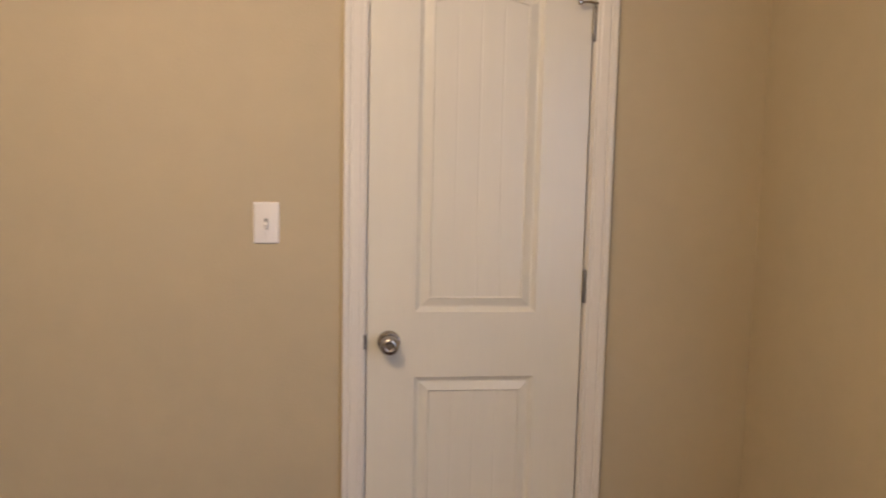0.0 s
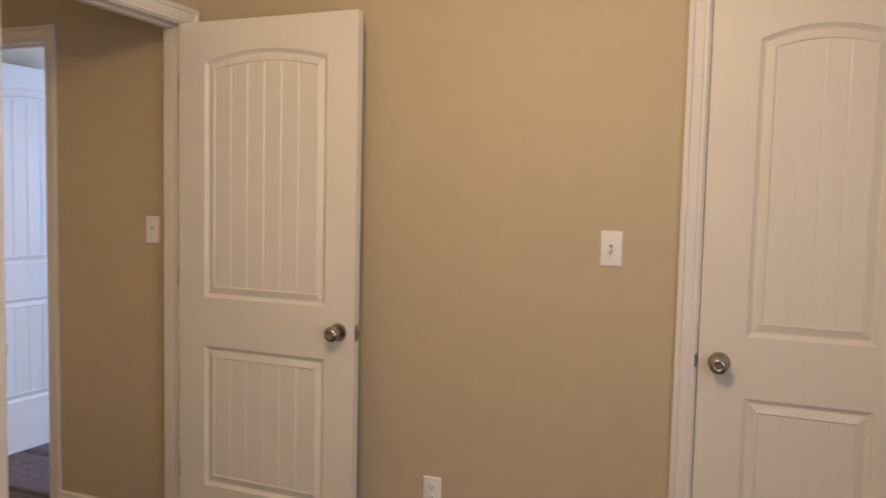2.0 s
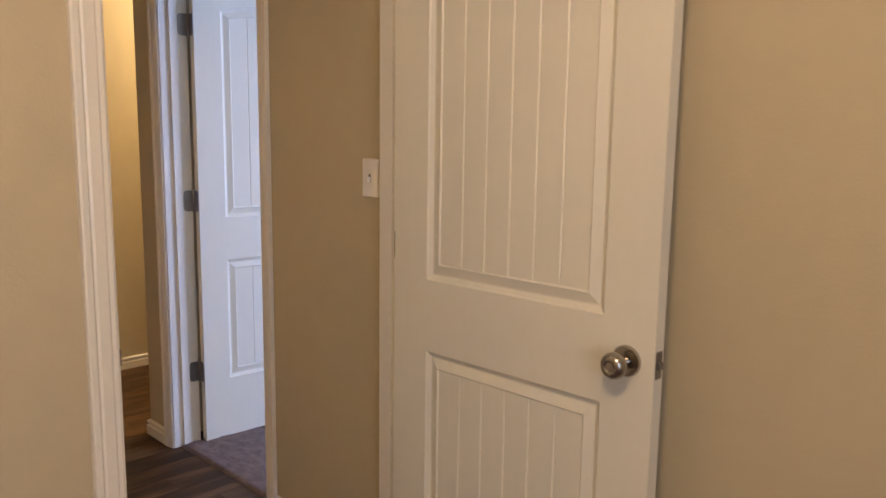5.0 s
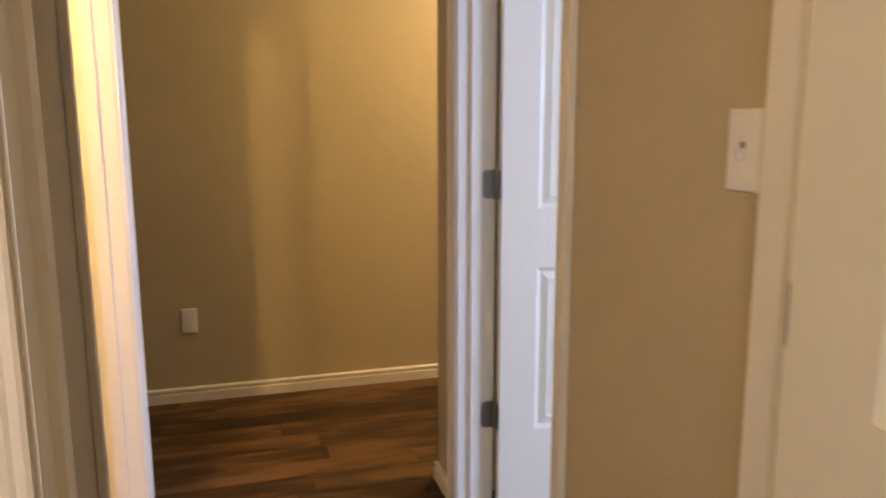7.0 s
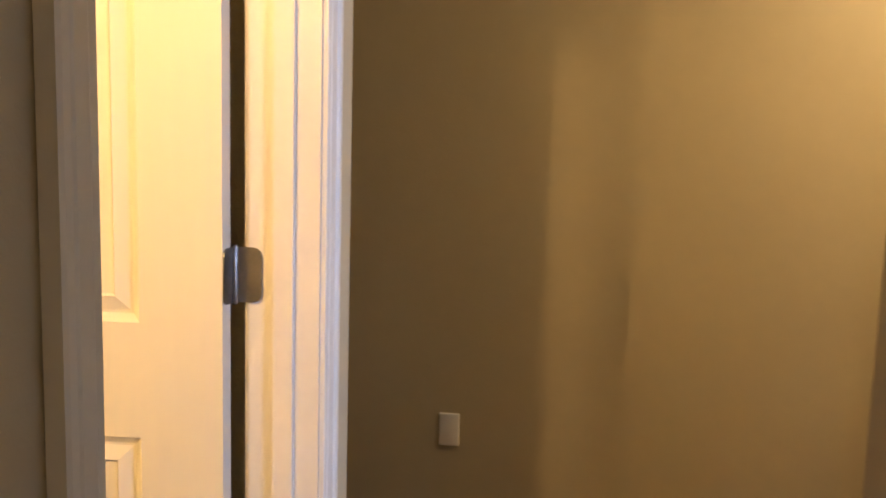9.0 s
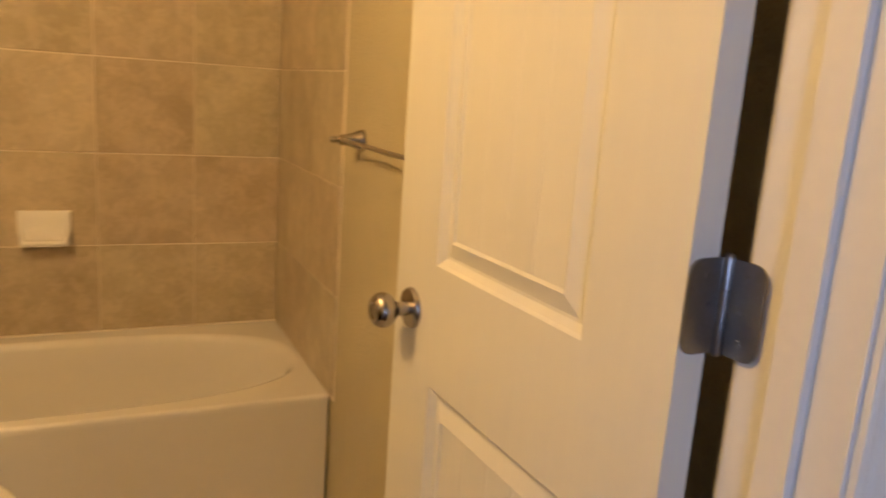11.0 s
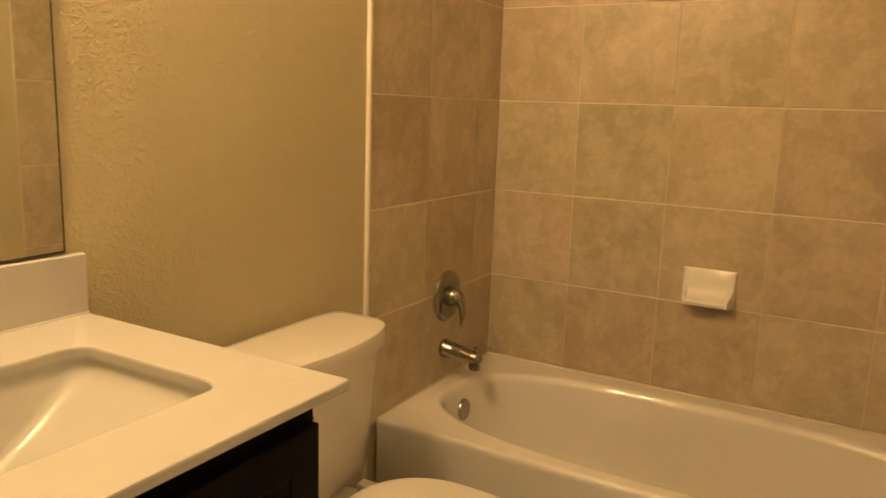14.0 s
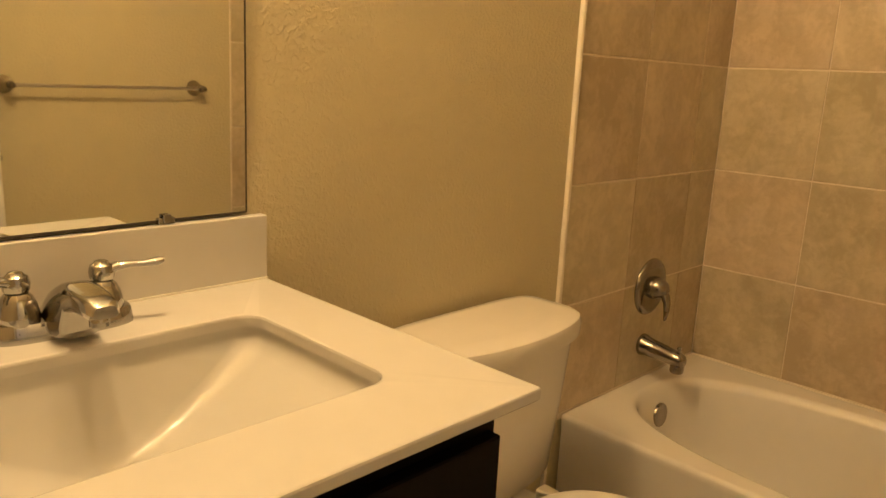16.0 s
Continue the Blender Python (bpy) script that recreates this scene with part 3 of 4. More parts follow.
def wall_plate(name, place, facing, what, label):
    """A plate on a wall: local x across, local z up, local -y out of the wall."""
    t = thing(name, label, name.replace("_", " "), pose(*place, 0, 0, facing), group="wall plates")
    bm = bmesh.new()
    add_loops(bm, [rect_ring(-a, a, -b, b, h, 0.003, 32) for a, b, h in ((0.0345, 0.0565, 0), (0.0345, 0.0565, 0.0025), (0.0325, 0.0545, 0.0050), (0.0300, 0.0520, 0.0058))], True, True)
    bm.transform(Matrix.Rotation(radians(90), 4, "X"))
    part("plate", bm, M_PLATE, t, "", 40)
    if what == "toggle":
        part("slot", box(-0.0050, 0.0050, -0.0062, -0.0050, -0.0120, 0.0120), M_GAP, t)
        bm = box(-0.0044, 0.0044, -0.020, -0.003, -0.0075, 0.0065, bevel=0.0018)
        bm.transform(Matrix.Rotation(radians(28), 4, "X"))
        part("toggle", bm, M_PLATE, t)
        screws = (0.030, -0.030)
    elif what == "outlet":
        for z in (0.0195, -0.0195):
            bm = bmesh.new()
            add_loops(bm, [rect_ring(-0.0165, 0.0165, -0.0140, 0.0140, h, 0.010, 32) for h in (0.004, 0.0072)], True, True)
            bm.transform(Matrix.Translation((0, 0, z)) @ Matrix.Rotation(radians(90), 4, "X"))
            face = part("receptacle", bm, M_PLATE, t)
            bm = bmesh.new()
            for x in (-0.0062, 0.0062):
                add_box(bm, x - 0.0011, x + 0.0011, -0.0076, -0.0070, z - 0.001, z + 0.007)
            add_lathe(bm, ((0.0024, 0), (0.0024, 0.0005)), Matrix.Translation((0, -0.0071, z - 0.0065)) @ Matrix.Rotation(radians(90), 4, "X"), 10)
            part("socket_holes", bm, M_SLOT, face)
        screws = (0.0,)
    else:
        screws = (0.030, -0.030)
    for z in screws:
        part("screw", add_lathe(bmesh.new(), ((0.003, 0), (0.003, 0.0008), (0.001, 0.0012)), Matrix.Translation((0, -0.0056, z)) @ Matrix.Rotation(radians(90), 4, "X"), 10), M_PLATE, t)
    return t


wall_plate("light_switch", (1.624, 0, 1.253), 0, "toggle", "white toggle light switch beside the closet door")
wall_plate("light_switch", (0, -1.085, 1.250), 90, "toggle", "white toggle light switch beside the bedroom entry")
wall_plate("light_switch", (-0.226, 0, 1.245), 0, "toggle", "white toggle light switch in the hallway nook")
wall_plate("power_outlet", (1.029, 0, 0.361), 0, "outlet", "white duplex power outlet low on the wall")
wall_plate("wall_plate", (-2.83, -0.878, 0.381), 90, "blank", "white cover plate low on the hallway wall")

# ---- bathroom: tub ----
TX0, TX1, TY0, TY1, RIM = -1.596, -0.108, -3.270, -2.560, 0.383


def bathtub():
    t = thing("bathtub", "glossy white alcove bathtub with a straight apron", "bathtub")
    bm = bmesh.new()
    n = 96
    cx = (TX0 + TX1) / 2
    cy = -2.906
    loops = []
    for z, e in ((0.0, 0.0), (RIM - 0.040, 0.0), (RIM - 0.022, 0.003), (RIM - 0.010, 0.0035), (RIM - 0.003, 0.0015), (RIM, -0.006)):
        loops.append(rect_ring(TX0, TX1, TY0, TY1 + e, z, 0.002, n))
    loops.append(rect_ring(TX0 + 0.006, TX1 - 0.006, TY0 + 0.006, TY1 - 0.012, RIM, 0.004, n))
    # oval opening with a tight roll, then the basin: steep at the drain end, long slope at the other
    loops.append(ring(cx, cy, 0.738, 0.306, RIM, 2.8, n, a_back=0.704))
    for drop, west, east, hy, p in ((0.0, 0.734, 0.698, 0.301, 2.75), (0.001, 0.728, 0.694, 0.296, 2.75), (0.004, 0.720, 0.689, 0.291, 2.7), (0.010, 0.711, 0.684, 0.285, 2.7), (0.024, 0.697, 0.677, 0.278, 2.75),
                                    (0.10, 0.660, 0.664, 0.268, 3.0), (0.20, 0.595, 0.650, 0.260, 3.1), (0.28, 0.535, 0.632, 0.245, 3.2),
                                    (0.315, 0.490, 0.610, 0.220, 3.2), (0.33, 0.420, 0.550, 0.170, 3.0), (0.333, 0.200, 0.300, 0.080, 2.5)):
        loops.append(ring(cx, cy, west, hy, RIM - drop, p, n, a_back=east))
    add_loops(bm, loops, False, True)
    part("tub_body", bm, M_TUB, t, "", 55)
    m = Matrix.Translation((-0.1840, -2.943, 0.294)) @ Matrix.Rotation(radians(-86), 4, "Y")
    bm = add_lathe(bmesh.new(), ((0.036, -0.012), (0.036, 0.004), (0.034, 0.008), (0.028, 0.010), (0.006, 0.0105)), m, 28)
    part("overflow_plate", bm, M_NICKEL, t, "round chrome overflow plate", 35)
    bm = add_lathe(bmesh.new(), ((0.034, 0), (0.034, 0.003), (0.030, 0.005), (0.008, 0.005)), Matrix.Translation((-0.37, cy, RIM - 0.332)), 24)
    part("drain", bm, M_CHROME, t, "chrome drain", 35)
    return t


bathtub()


def tub_spout():
    t = thing("tub_spout", "dull nickel tub spout with a diverter knob on the tiled wall", "tub spout", pose(-0.107, -2.935, 0.492, 0, 0, 90))
    bm = bmesh.new()
    # local y runs out of the wall: a straight barrel that falls a little, with a square-cut outlet
    loops = []
    for y, z, rx, rz in ((0.0, 0, 0.030, 0.030), (0.003, 0, 0.032, 0.032), (0.012, 0, 0.031, 0.031), (0.018, -0.001, 0.028, 0.028), (0.06, -0.006, 0.0255, 0.0255),
                         (0.10, -0.011, 0.0235, 0.0230), (0.124, -0.014, 0.0225, 0.0215), (0.133, -0.016, 0.0205, 0.0185), (0.137, -0.017, 0.0140, 0.0120)):
        loops.append([(rx * math.cos(2 * math.pi * i / 24), y, z + rz * math.sin(2 * math.pi * i / 24)) for i in range(24)])
    add_loops(bm, loops, True, True)
    part("spout_body", bm, M_FITTING, t, "", 40)
    bm = add_lathe(bmesh.new(), ((0.012, -0.004), (0.0185, -0.004), (0.0195, 0.0), (0.0195, 0.026), (0.017, 0.030)), Matrix.Translation((0, 0.117, -0.047)), 22)
    part("outlet", bm, M_FITTING, t, "", 40)
    bm = add_lathe(bmesh.new(), ((0.0035, 0), (0.0035, 0.012), (0.006, 0.013), (0.007, 0.018), (0.004, 0.021)), Matrix.Translation((0, 0.118, 0.003)), 14)
    part("diverter_knob", bm, M_FITTING, t, "", 40)


tub_spout()


def shower_valve():
    t = thing("shower_valve", "round nickel shower valve with a lever handle", "shower valve", pose(-0.107, -2.945, 0.664, 0, 0, 90))
    m = Matrix.Rotation(radians(-90), 4, "X")
    bm = add_lathe(bmesh.new(), ((0.083, 0), (0.083, 0.003), (0.079, 0.008), (0.070, 0.011), (0.050, 0.013), (0.030, 0.014), (0.010, 0.014)), m, 40)
    part("escutcheon", bm, M_FITTING, t, "", 40)
    bm = add_lathe(bmesh.new(), ((0.033, 0.010), (0.033, 0.018), (0.031, 0.030), (0.027, 0.042), (0.020, 0.052), (0.010, 0.058), (0.002, 0.059)), m, 28)
    part("hub", bm, M_FITTING, t, "", 40)
    bm = add_tube(bmesh.new(), ((0, 0.040, -0.006), (0.002, 0.054, -0.018), (0.005, 0.062, -0.036), (0.008, 0.064, -0.058), (0.009, 0.063, -0.080), (0.009, 0.062, -0.085)), (0.016, 0.015, 0.011, 0.0085, 0.0075, 0.004), 14, 0.7)
    part("lever", bm, M_FITTING, t, "", 40)


shower_valve()


def soap_dish():
    t = thing("soap_dish", "white glazed ceramic soap dish set in wall tile", "soap dish", pose(-0.853, -3.272, 0.690))
    bm = bmesh.new()
    # local y runs out of the wall, profile lofted from side to side
    prof_mid = ((0.0, 0.107), (0.008, 0.108), (0.012, 0.104), (0.013, 0.070), (0.017, 0.042), (0.026, 0.026), (0.046, 0.019), (0.060, 0.020), (0.066, 0.018), (0.070, 0.012), (0.066, 0.002), (0.0, -0.004))
    prof_end = ((0.0, 0.107), (0.008, 0.108), (0.013, 0.104), (0.015, 0.078), (0.021, 0.055), (0.032, 0.040), (0.047, 0.032), (0.060, 0.027), (0.067, 0.020), (0.070, 0.012), (0.066, 0.002), (0.0, -0.004))
    loops = []
    for x, prof in ((-0.0785, prof_end), (-0.076, prof_end), (-0.068, prof_end), (-0.063, prof_mid), (0.063, prof_mid), (0.068, prof_end), (0.076, prof_end), (0.0785, prof_end)):
        loops.append([(x * (1 - 0.16 * y / 0.07), y * (0.96 if abs(x) > 0.077 else 1.0), z) for y, z in prof])
    add_loops(bm, loops, True, True)
    part("dish", bm, M_DISH, t, "", 45)


soap_dish()


def toilet():
    t = thing("toilet", "white two-piece toilet with a closed lid beside the vanity", "toilet", pose(0, -2.110, 0))
    n = 128
    bm = bmesh.new()
    # tank: bowed front, slight taper
    def tank_ring(z, x0, x1, hw, bow, r=0.055):
        pts = ring((x0 + x1) / 2, 0, (x1 - x0) / 2, hw, z, 5.5, n)
        return [(x - 1.25 * bow * (1 - (y / hw) ** 2) * min(1.0, max(0.0, (x1 - x) / (x1 - x0) * 1.25)), y, zz) for x, y, zz in pts]
    add_loops(bm, [tank_ring(z, a, -0.135, w, b) for z, a, w, b in ((0.395, -0.262, 0.182, 0.02), (0.410, -0.272, 0.192, 0.024), (0.568, -0.282, 0.207, 0.028), (0.713, -0.290, 0.218, 0.03))], True, True)
    part("tank", bm, M_CHINA, t, "", 40)
    bm = bmesh.new()
    add_loops(bm, [tank_ring(z, a, b, w, c) for z, a, b, w, c in ((0.712, -0.294, -0.128, 0.226, 0.032), (0.717, -0.300, -0.124, 0.232, 0.034), (0.740, -0.301, -0.122, 0.234, 0.034), (0.752, -0.297, -0.124, 0.231, 0.033),
                                                                (0.758, -0.286, -0.132, 0.220, 0.031), (0.760, -0.262, -0.150, 0.194, 0.026))], True, True)
    part("tank_lid", bm, M_CHINA, t, "", 40)
    egg = lambda z, k, shift=0.0, back=0.235: ring(-0.545 + shift, 0, 0.305 * k, 0.184 * k, z, 2.25, n, a_back=back * k)
    bm = bmesh.new()
    add_loops(bm, [egg(0.0, 0.62, 0.03), egg(0.03, 0.60, 0.03), egg(0.10, 0.56, 0.03), egg(0.20, 0.60, 0.03), egg(0.28, 0.74, 0.02), egg(0.345, 0.92, 0.005), egg(0.372, 0.985), egg(0.388, 0.98), egg(0.389, 0.80)], True, True)
    add_box(bm, -0.36, -0.14, -0.10, 0.10, 0.16, 0.394, 0.03, 3)
    part("bowl", bm, M_CHINA, t, "", 40)
    bm = bmesh.new()
    add_loops(bm, [egg(z, k, 0.0, 0.195) for z, k in ((0.390, 0.985), (0.392, 1.0), (0.402, 1.0), (0.404, 0.985))], True, True)
    part("seat", bm, M_SEAT, t, "", 40)
    bm = bmesh.new()
    add_loops(bm, [egg(z, k, 0.0, 0.195) for z, k in ((0.4045, 0.985), (0.407, 1.002), (0.415, 1.004), (0.4205, 0.992), (0.4235, 0.965), (0.4250, 0.90), (0.4258, 0.75), (0.4262, 0.50), (0.4264, 0.20))], True, True)
    part("lid", bm, M_SEAT, t, "smooth white closed seat lid", 40)
    for y in (-0.075, 0.075):
        part("seat_hinge", box(-0.362, -0.322, y - 0.016, y + 0.016, 0.392, 0.418, bevel=0.005), M_SEAT, t)
    bm = bmesh.new()
    add_lathe(bm, ((0.011, 0), (0.011, 0.008), (0.007, 0.010)), Matrix.Translation((-0.314, 0.172, 0.645)) @ Matrix.Rotation(radians(-90), 4, "Y"), 16)
    add_tube(bm, ((-0.322, 0.172, 0.645), (-0.332, 0.148, 0.643), (-0.334, 0.108, 0.638)), (0.006, 0.006, 0.007), 10, 0.7)
    part("flush_lever", bm, M_CHROME, t, "chrome flush lever", 40)


toilet()

# ---- bathroom: vanity ----
VY0, VY1, VX0, VX1, TOP = -1.671, BATH_N - 0.002, -0.677, EAST - 0.002, 0.896


def vanity():
    t = thing("vanity_cabinet", "dark espresso bathroom vanity cabinet under a white top", "vanity cabinet")
    bm = bmesh.new()
    add_box(bm, -0.632, EAST - 0.003, -1.646, -1.624, 0.10, TOP - 0.0172)
    add_box(bm, -0.632, EAST - 0.003, VY1 - 0.020, VY1 - 0.004, 0.10, TOP - 0.0172)
    add_box(bm, -0.632, EAST - 0.003, -1.624, VY1 - 0.020, 0.10, 0.118)
    add_box(bm, -0.112, EAST - 0.003, -1.624, VY1 - 0.020, 0.118, TOP - 0.0172)
    add_box(bm, -0.632, -0.614, -1.624, VY1 - 0.020, TOP - 0.095, TOP - 0.0172)
    part("cabinet_body", bm, M_CABINET, t)
    part("toe_kick", box(-0.570, -0.118, -1.632, VY1 - 0.010, 0.0, 0.10), M_CABINET, t)
    mid = (-1.640 + VY1) / 2
    for a, b, h in ((-1.637, mid - 0.002, mid - 0.03), (mid + 0.002, VY1 - 0.007, mid + 0.03)):
        bm = bmesh.new()
        face = -0.651
        z0, z1 = 0.115, TOP - 0.058
        frame_w = 0.055
        rows = [(0.0, -0.632), (0.0, face + 0.002), (0.002, face), (frame_w, face), (frame_w + 0.003, face + 0.003), (frame_w + 0.02, face + 0.003)]
        loops = [[(x, a + o, z0 + o), (x, b - o, z0 + o), (x, b - o, z1 - o), (x, a + o, z1 - o)] for o, x in rows]
        add_loops(bm, loops, True, True)
        part("cabinet_door", bm, M_CABINET, t, "dark recessed-panel cabinet door")


vanity()

SINK = (-0.553, -0.262, -1.560, -1.104)


def vanity_top():
    t = thing("countertop", "white cultured marble vanity top with backsplash", "countertop")
    bm = bmesh.new()
    n = 96
    z0 = TOP - 0.0165
    out = lambda z, e: rect_ring(VX0 + e, VX1, VY0 + e, VY1, z, 0.004, n)
    hole = lambda z, e: rect_ring(SINK[0] + e, SINK[1] - e, SINK[2] + e, SINK[3] - e, z, 0.032, n)
    add_loops(bm, [hole(z0, 0.0), out(z0, 0.003), out(z0 + 0.003, 0.0), out(TOP - 0.003, 0.0), out(TOP - 0.0008, 0.001), out(TOP, 0.004), hole(TOP, -0.004), hole(TOP - 0.001, -0.001), hole(TOP - 0.004, 0.0), hole(z0, 0.0)])
    part("top", bm, M_COUNTER, t, "", 14)
    part("backsplash", box(VX1 - 0.021, VX1 - 0.001, VY0, VY1, TOP + 0.0015, 0.999, bevel=0.002), M_COUNTER, t)
    part("caulk_line", box(VX1 - 0.0235, VX1 - 0.020, VY0 + 0.001, VY1, TOP, TOP + 0.003), M_TRIM, t)


vanity_top()


def sink():
    t = thing("undermount_sink", "rectangular white undermount sink with sloping sides", "sink")
    bm = bmesh.new()
    n = 96
    x0, x1, y0, y1 = SINK
    z0 = TOP - 0.0175
    rows = ((z0, -0.020, -0.020, -0.020, 0.04), (z0, -0.004, -0.004, -0.004, 0.034), (z0 - 0.012, -0.002, -0.003, -0.004, 0.034), (z0 - 0.030, 0.008, 0.005, 0.012, 0.036), (z0 - 0.060, 0.022, 0.016, 0.055, 0.040),
            (z0 - 0.090, 0.036, 0.028, 0.105, 0.042), (z0 - 0.112, 0.052, 0.044, 0.150, 0.045), (z0 - 0.122, 0.080, 0.072, 0.185, 0.040), (z0 - 0.125, 0.115, 0.110, 0.205, 0.02))
    add_loops(bm, [rect_ring(x0 + f, x1 - b, y0 + s, y1 - s, z, r, n) for z, f, b, s, r in rows], False, True)
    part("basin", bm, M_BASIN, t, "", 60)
    bm = add_lathe(bmesh.new(), ((0.030, 0), (0.030, 0.002), (0.026, 0.004), (0.022, 0.002), (0.006, 0.002)), Matrix.Translation(((x0 + x1) / 2, (y0 + y1) / 2, z0 - 0.125)), 24)
    part("drain", bm, M_CHROME, t, "chrome drain", 35)


sink()


def faucet():
    t = thing("bathroom_faucet", "chrome two-handle centerset faucet on the vanity top", "faucet", pose(-0.185, -1.340, TOP))
    bm = bmesh.new()
    n = 48
    add_loops(bm, [ring(0, 0, a, b, z, 3.0, n) for a, b, z in ((0.030, 0.084, 0.0), (0.030, 0.084, 0.004), (0.0275, 0.082, 0.018), (0.0255, 0.080, 0.022), (0.018, 0.072, 0.0235))], True, True)
    part("base_plate", bm, M_CHROME, t, "", 35)
    # spout: a solid wedge that sweeps up from the plate and out over the bowl
    bm = bmesh.new()
    loops = []
    for x, top, low, w, wt in ((0.024, 0.024, 0.004, 0.026, 0.016), (0.012, 0.040, 0.004, 0.030, 0.018), (-0.008, 0.056, 0.004, 0.031, 0.019), (-0.030, 0.068, 0.004, 0.030, 0.0185), (-0.048, 0.074, 0.004, 0.028, 0.018),
                                (-0.056, 0.0755, 0.006, 0.026, 0.018), (-0.062, 0.076, 0.040, 0.0215, 0.018), (-0.082, 0.076, 0.047, 0.020, 0.018), (-0.110, 0.074, 0.049, 0.0195, 0.0175), (-0.130, 0.070, 0.049, 0.0190, 0.0160), (-0.138, 0.065, 0.051, 0.0150, 0.0110)):
        m, h = (top + low) / 2, (top - low) / 2
        sec = []
        for i in range(24):
            a = 2 * math.pi * i / 24
            cy, sz = math.cos(a), math.sin(a)
            k = (abs(cy) ** 5 + abs(sz) ** 5) ** (-1 / 5)
            half = w + (wt - w) * (sz * k + 1) / 2
            sec.append((x, half * k * cy, m + h * k * sz))
        loops.append(sec)
    add_loops(bm, loops, True, True)
    add_lathe(bm, ((0.011, 0), (0.0115, 0.014), (0.010, 0.016)), Matrix.Translation((-0.118, 0, 0.038)), 18)
    part("spout", bm, M_CHROME, t, "", 45)
    part("lift_rod", add_lathe(bmesh.new(), ((0.0025, 0), (0.0025, 0.018), (0.005, 0.020), (0.006, 0.025), (0.003, 0.028)), Matrix.Translation((0.018, 0, 0.020)), 12), M_CHROME, t, "", 40)
    for s in (-1, 1):
        bm = add_lathe(bmesh.new(), ((0.0235, 0.012), (0.0245, 0.018), (0.0240, 0.030), (0.0215, 0.042), (0.0170, 0.052), (0.0135, 0.056)), Matrix.Translation((0, s * 0.0495, 0)), 28)
        b = part("handle_body", bm, M_CHROME, t, "", 40)
        bm = add_lathe(bmesh.new(), ((0.0120, 0.056), (0.0150, 0.060), (0.0160, 0.068), (0.0140, 0.076), (0.0095, 0.079), (0.0080, 0.0815), (0.0030, 0.083)), Matrix.Translation((0, s * 0.0495, 0)), 24)
        add_tube(bm, ((-0.001, s * 0.051, 0.067), (-0.005, s * 0.066, 0.0730), (-0.009, s * 0.084, 0.0745), (-0.013, s * 0.100, 0.0735), (-0.016, s * 0.114, 0.0750), (-0.018, s * 0.123, 0.0770)),
                 (0.0115, 0.0080, 0.0056, 0.0056, 0.0078, 0.0045), 14, 0.75)
        part("lever_handle", bm, M_CHROME, b, "", 40)


faucet()


MIRROR_LEAN, MIRROR_TURN = -0.35, 0.9


def mirror():
    MY, MZ = -1.641, 1.006
    t = thing("wall_mirror", "large frameless wall mirror with chrome clips above the backsplash", "mirror", pose(EAST - 0.005, MY, MZ, 0, MIRROR_LEAN, MIRROR_TURN))
    y0, y1, z0, z1 = -1.641, BATH_N - 0.012, 1.003, 1.905
    part("glass", box(-0.004, 0, y0 - MY, y1 - MY, 0, z1 - z0), M_MIRROR, t)
    bm = bmesh.new()
    add_box(bm, -0.0045, 0.0003, -0.0025, 0, -0.0025, z1 - z0)
    add_box(bm, -0.0045, 0.0003, 0, y1 - y0, -0.0035, 0)
    part("edge", bm, M_MIRROR_EDGE, t)
    for y in (-1.510, -1.160):
        bm = box(-0.009, 0, y - MY - 0.013, y - MY + 0.013, -0.007, 0.003, bevel=0.0015)
        add_box(bm, -0.011, -0.0075, y - MY - 0.006, y - MY + 0.006, -0.005, 0.008, 0.001)
        part("clip", bm, M_CHROME, t, "chrome mirror clip")


mirror()


def towel_bar():
    t = thing("towel_bar", "brushed nickel towel bar on the wall behind the door", "towel bar", pose(-1.605, 0, 1.122))
    m = Matrix.Rotation(radians(90), 4, "Y")
    for y in (-2.385, -1.775):
        bm = add_lathe(bmesh.new(), ((0.027, 0), (0.027, 0.004), (0.025, 0.009), (0.020, 0.020), (0.0155, 0.036), (0.0130, 0.052), (0.0120, 0.060), (0.0075, 0.063), (0.0060, 0.067), (0.0085, 0.072), (0.0090, 0.077), (0.0060, 0.082), (0.002, 0.083)),
                       Matrix.Translation((0, y, 0)) @ m, 24)
        part("post", bm, M_NICKEL, t, "", 40)
    part("bar", add_tube(bmesh.new(), ((0.052, -2.385, 0), (0.052, -2.08, 0), (0.052, -1.775, 0)), (0.0052, 0.0052, 0.0052), 16), M_BAR, t, "", 40)


towel_bar()

# ---- pieces: wall tile, floor tile, planks, carpet ----


def piece_mesh(name, w, h, depth, bevel, material):
    """A thin slab on its back at the origin, face towards +z, with eased edges."""
    a, b = w / 2, h / 2
    me = bpy.data.meshes.new(name)
    vs = [(-a, -b, 0), (a, -b, 0), (a, b, 0), (-a, b, 0), (-a, -b, depth - bevel), (a, -b, depth - bevel), (a, b, depth - bevel), (-a, b, depth - bevel),
          (-a + bevel, -b + bevel, depth), (a - bevel, -b + bevel, depth), (a - bevel, b - bevel, depth), (-a + bevel, b - bevel, depth)]
    fs = [(0, 3, 2, 1), (8, 9, 10, 11)] + [(i, (i + 1) % 4, (i + 1) % 4 + 4, i + 4) for i in range(4)] + [(i + 4, (i + 1) % 4 + 4, (i + 1) % 4 + 8, i + 8) for i in range(4)]
    me.from_pydata(vs, [], fs)
    me.materials.append(material)
    return me


MESHES = {}


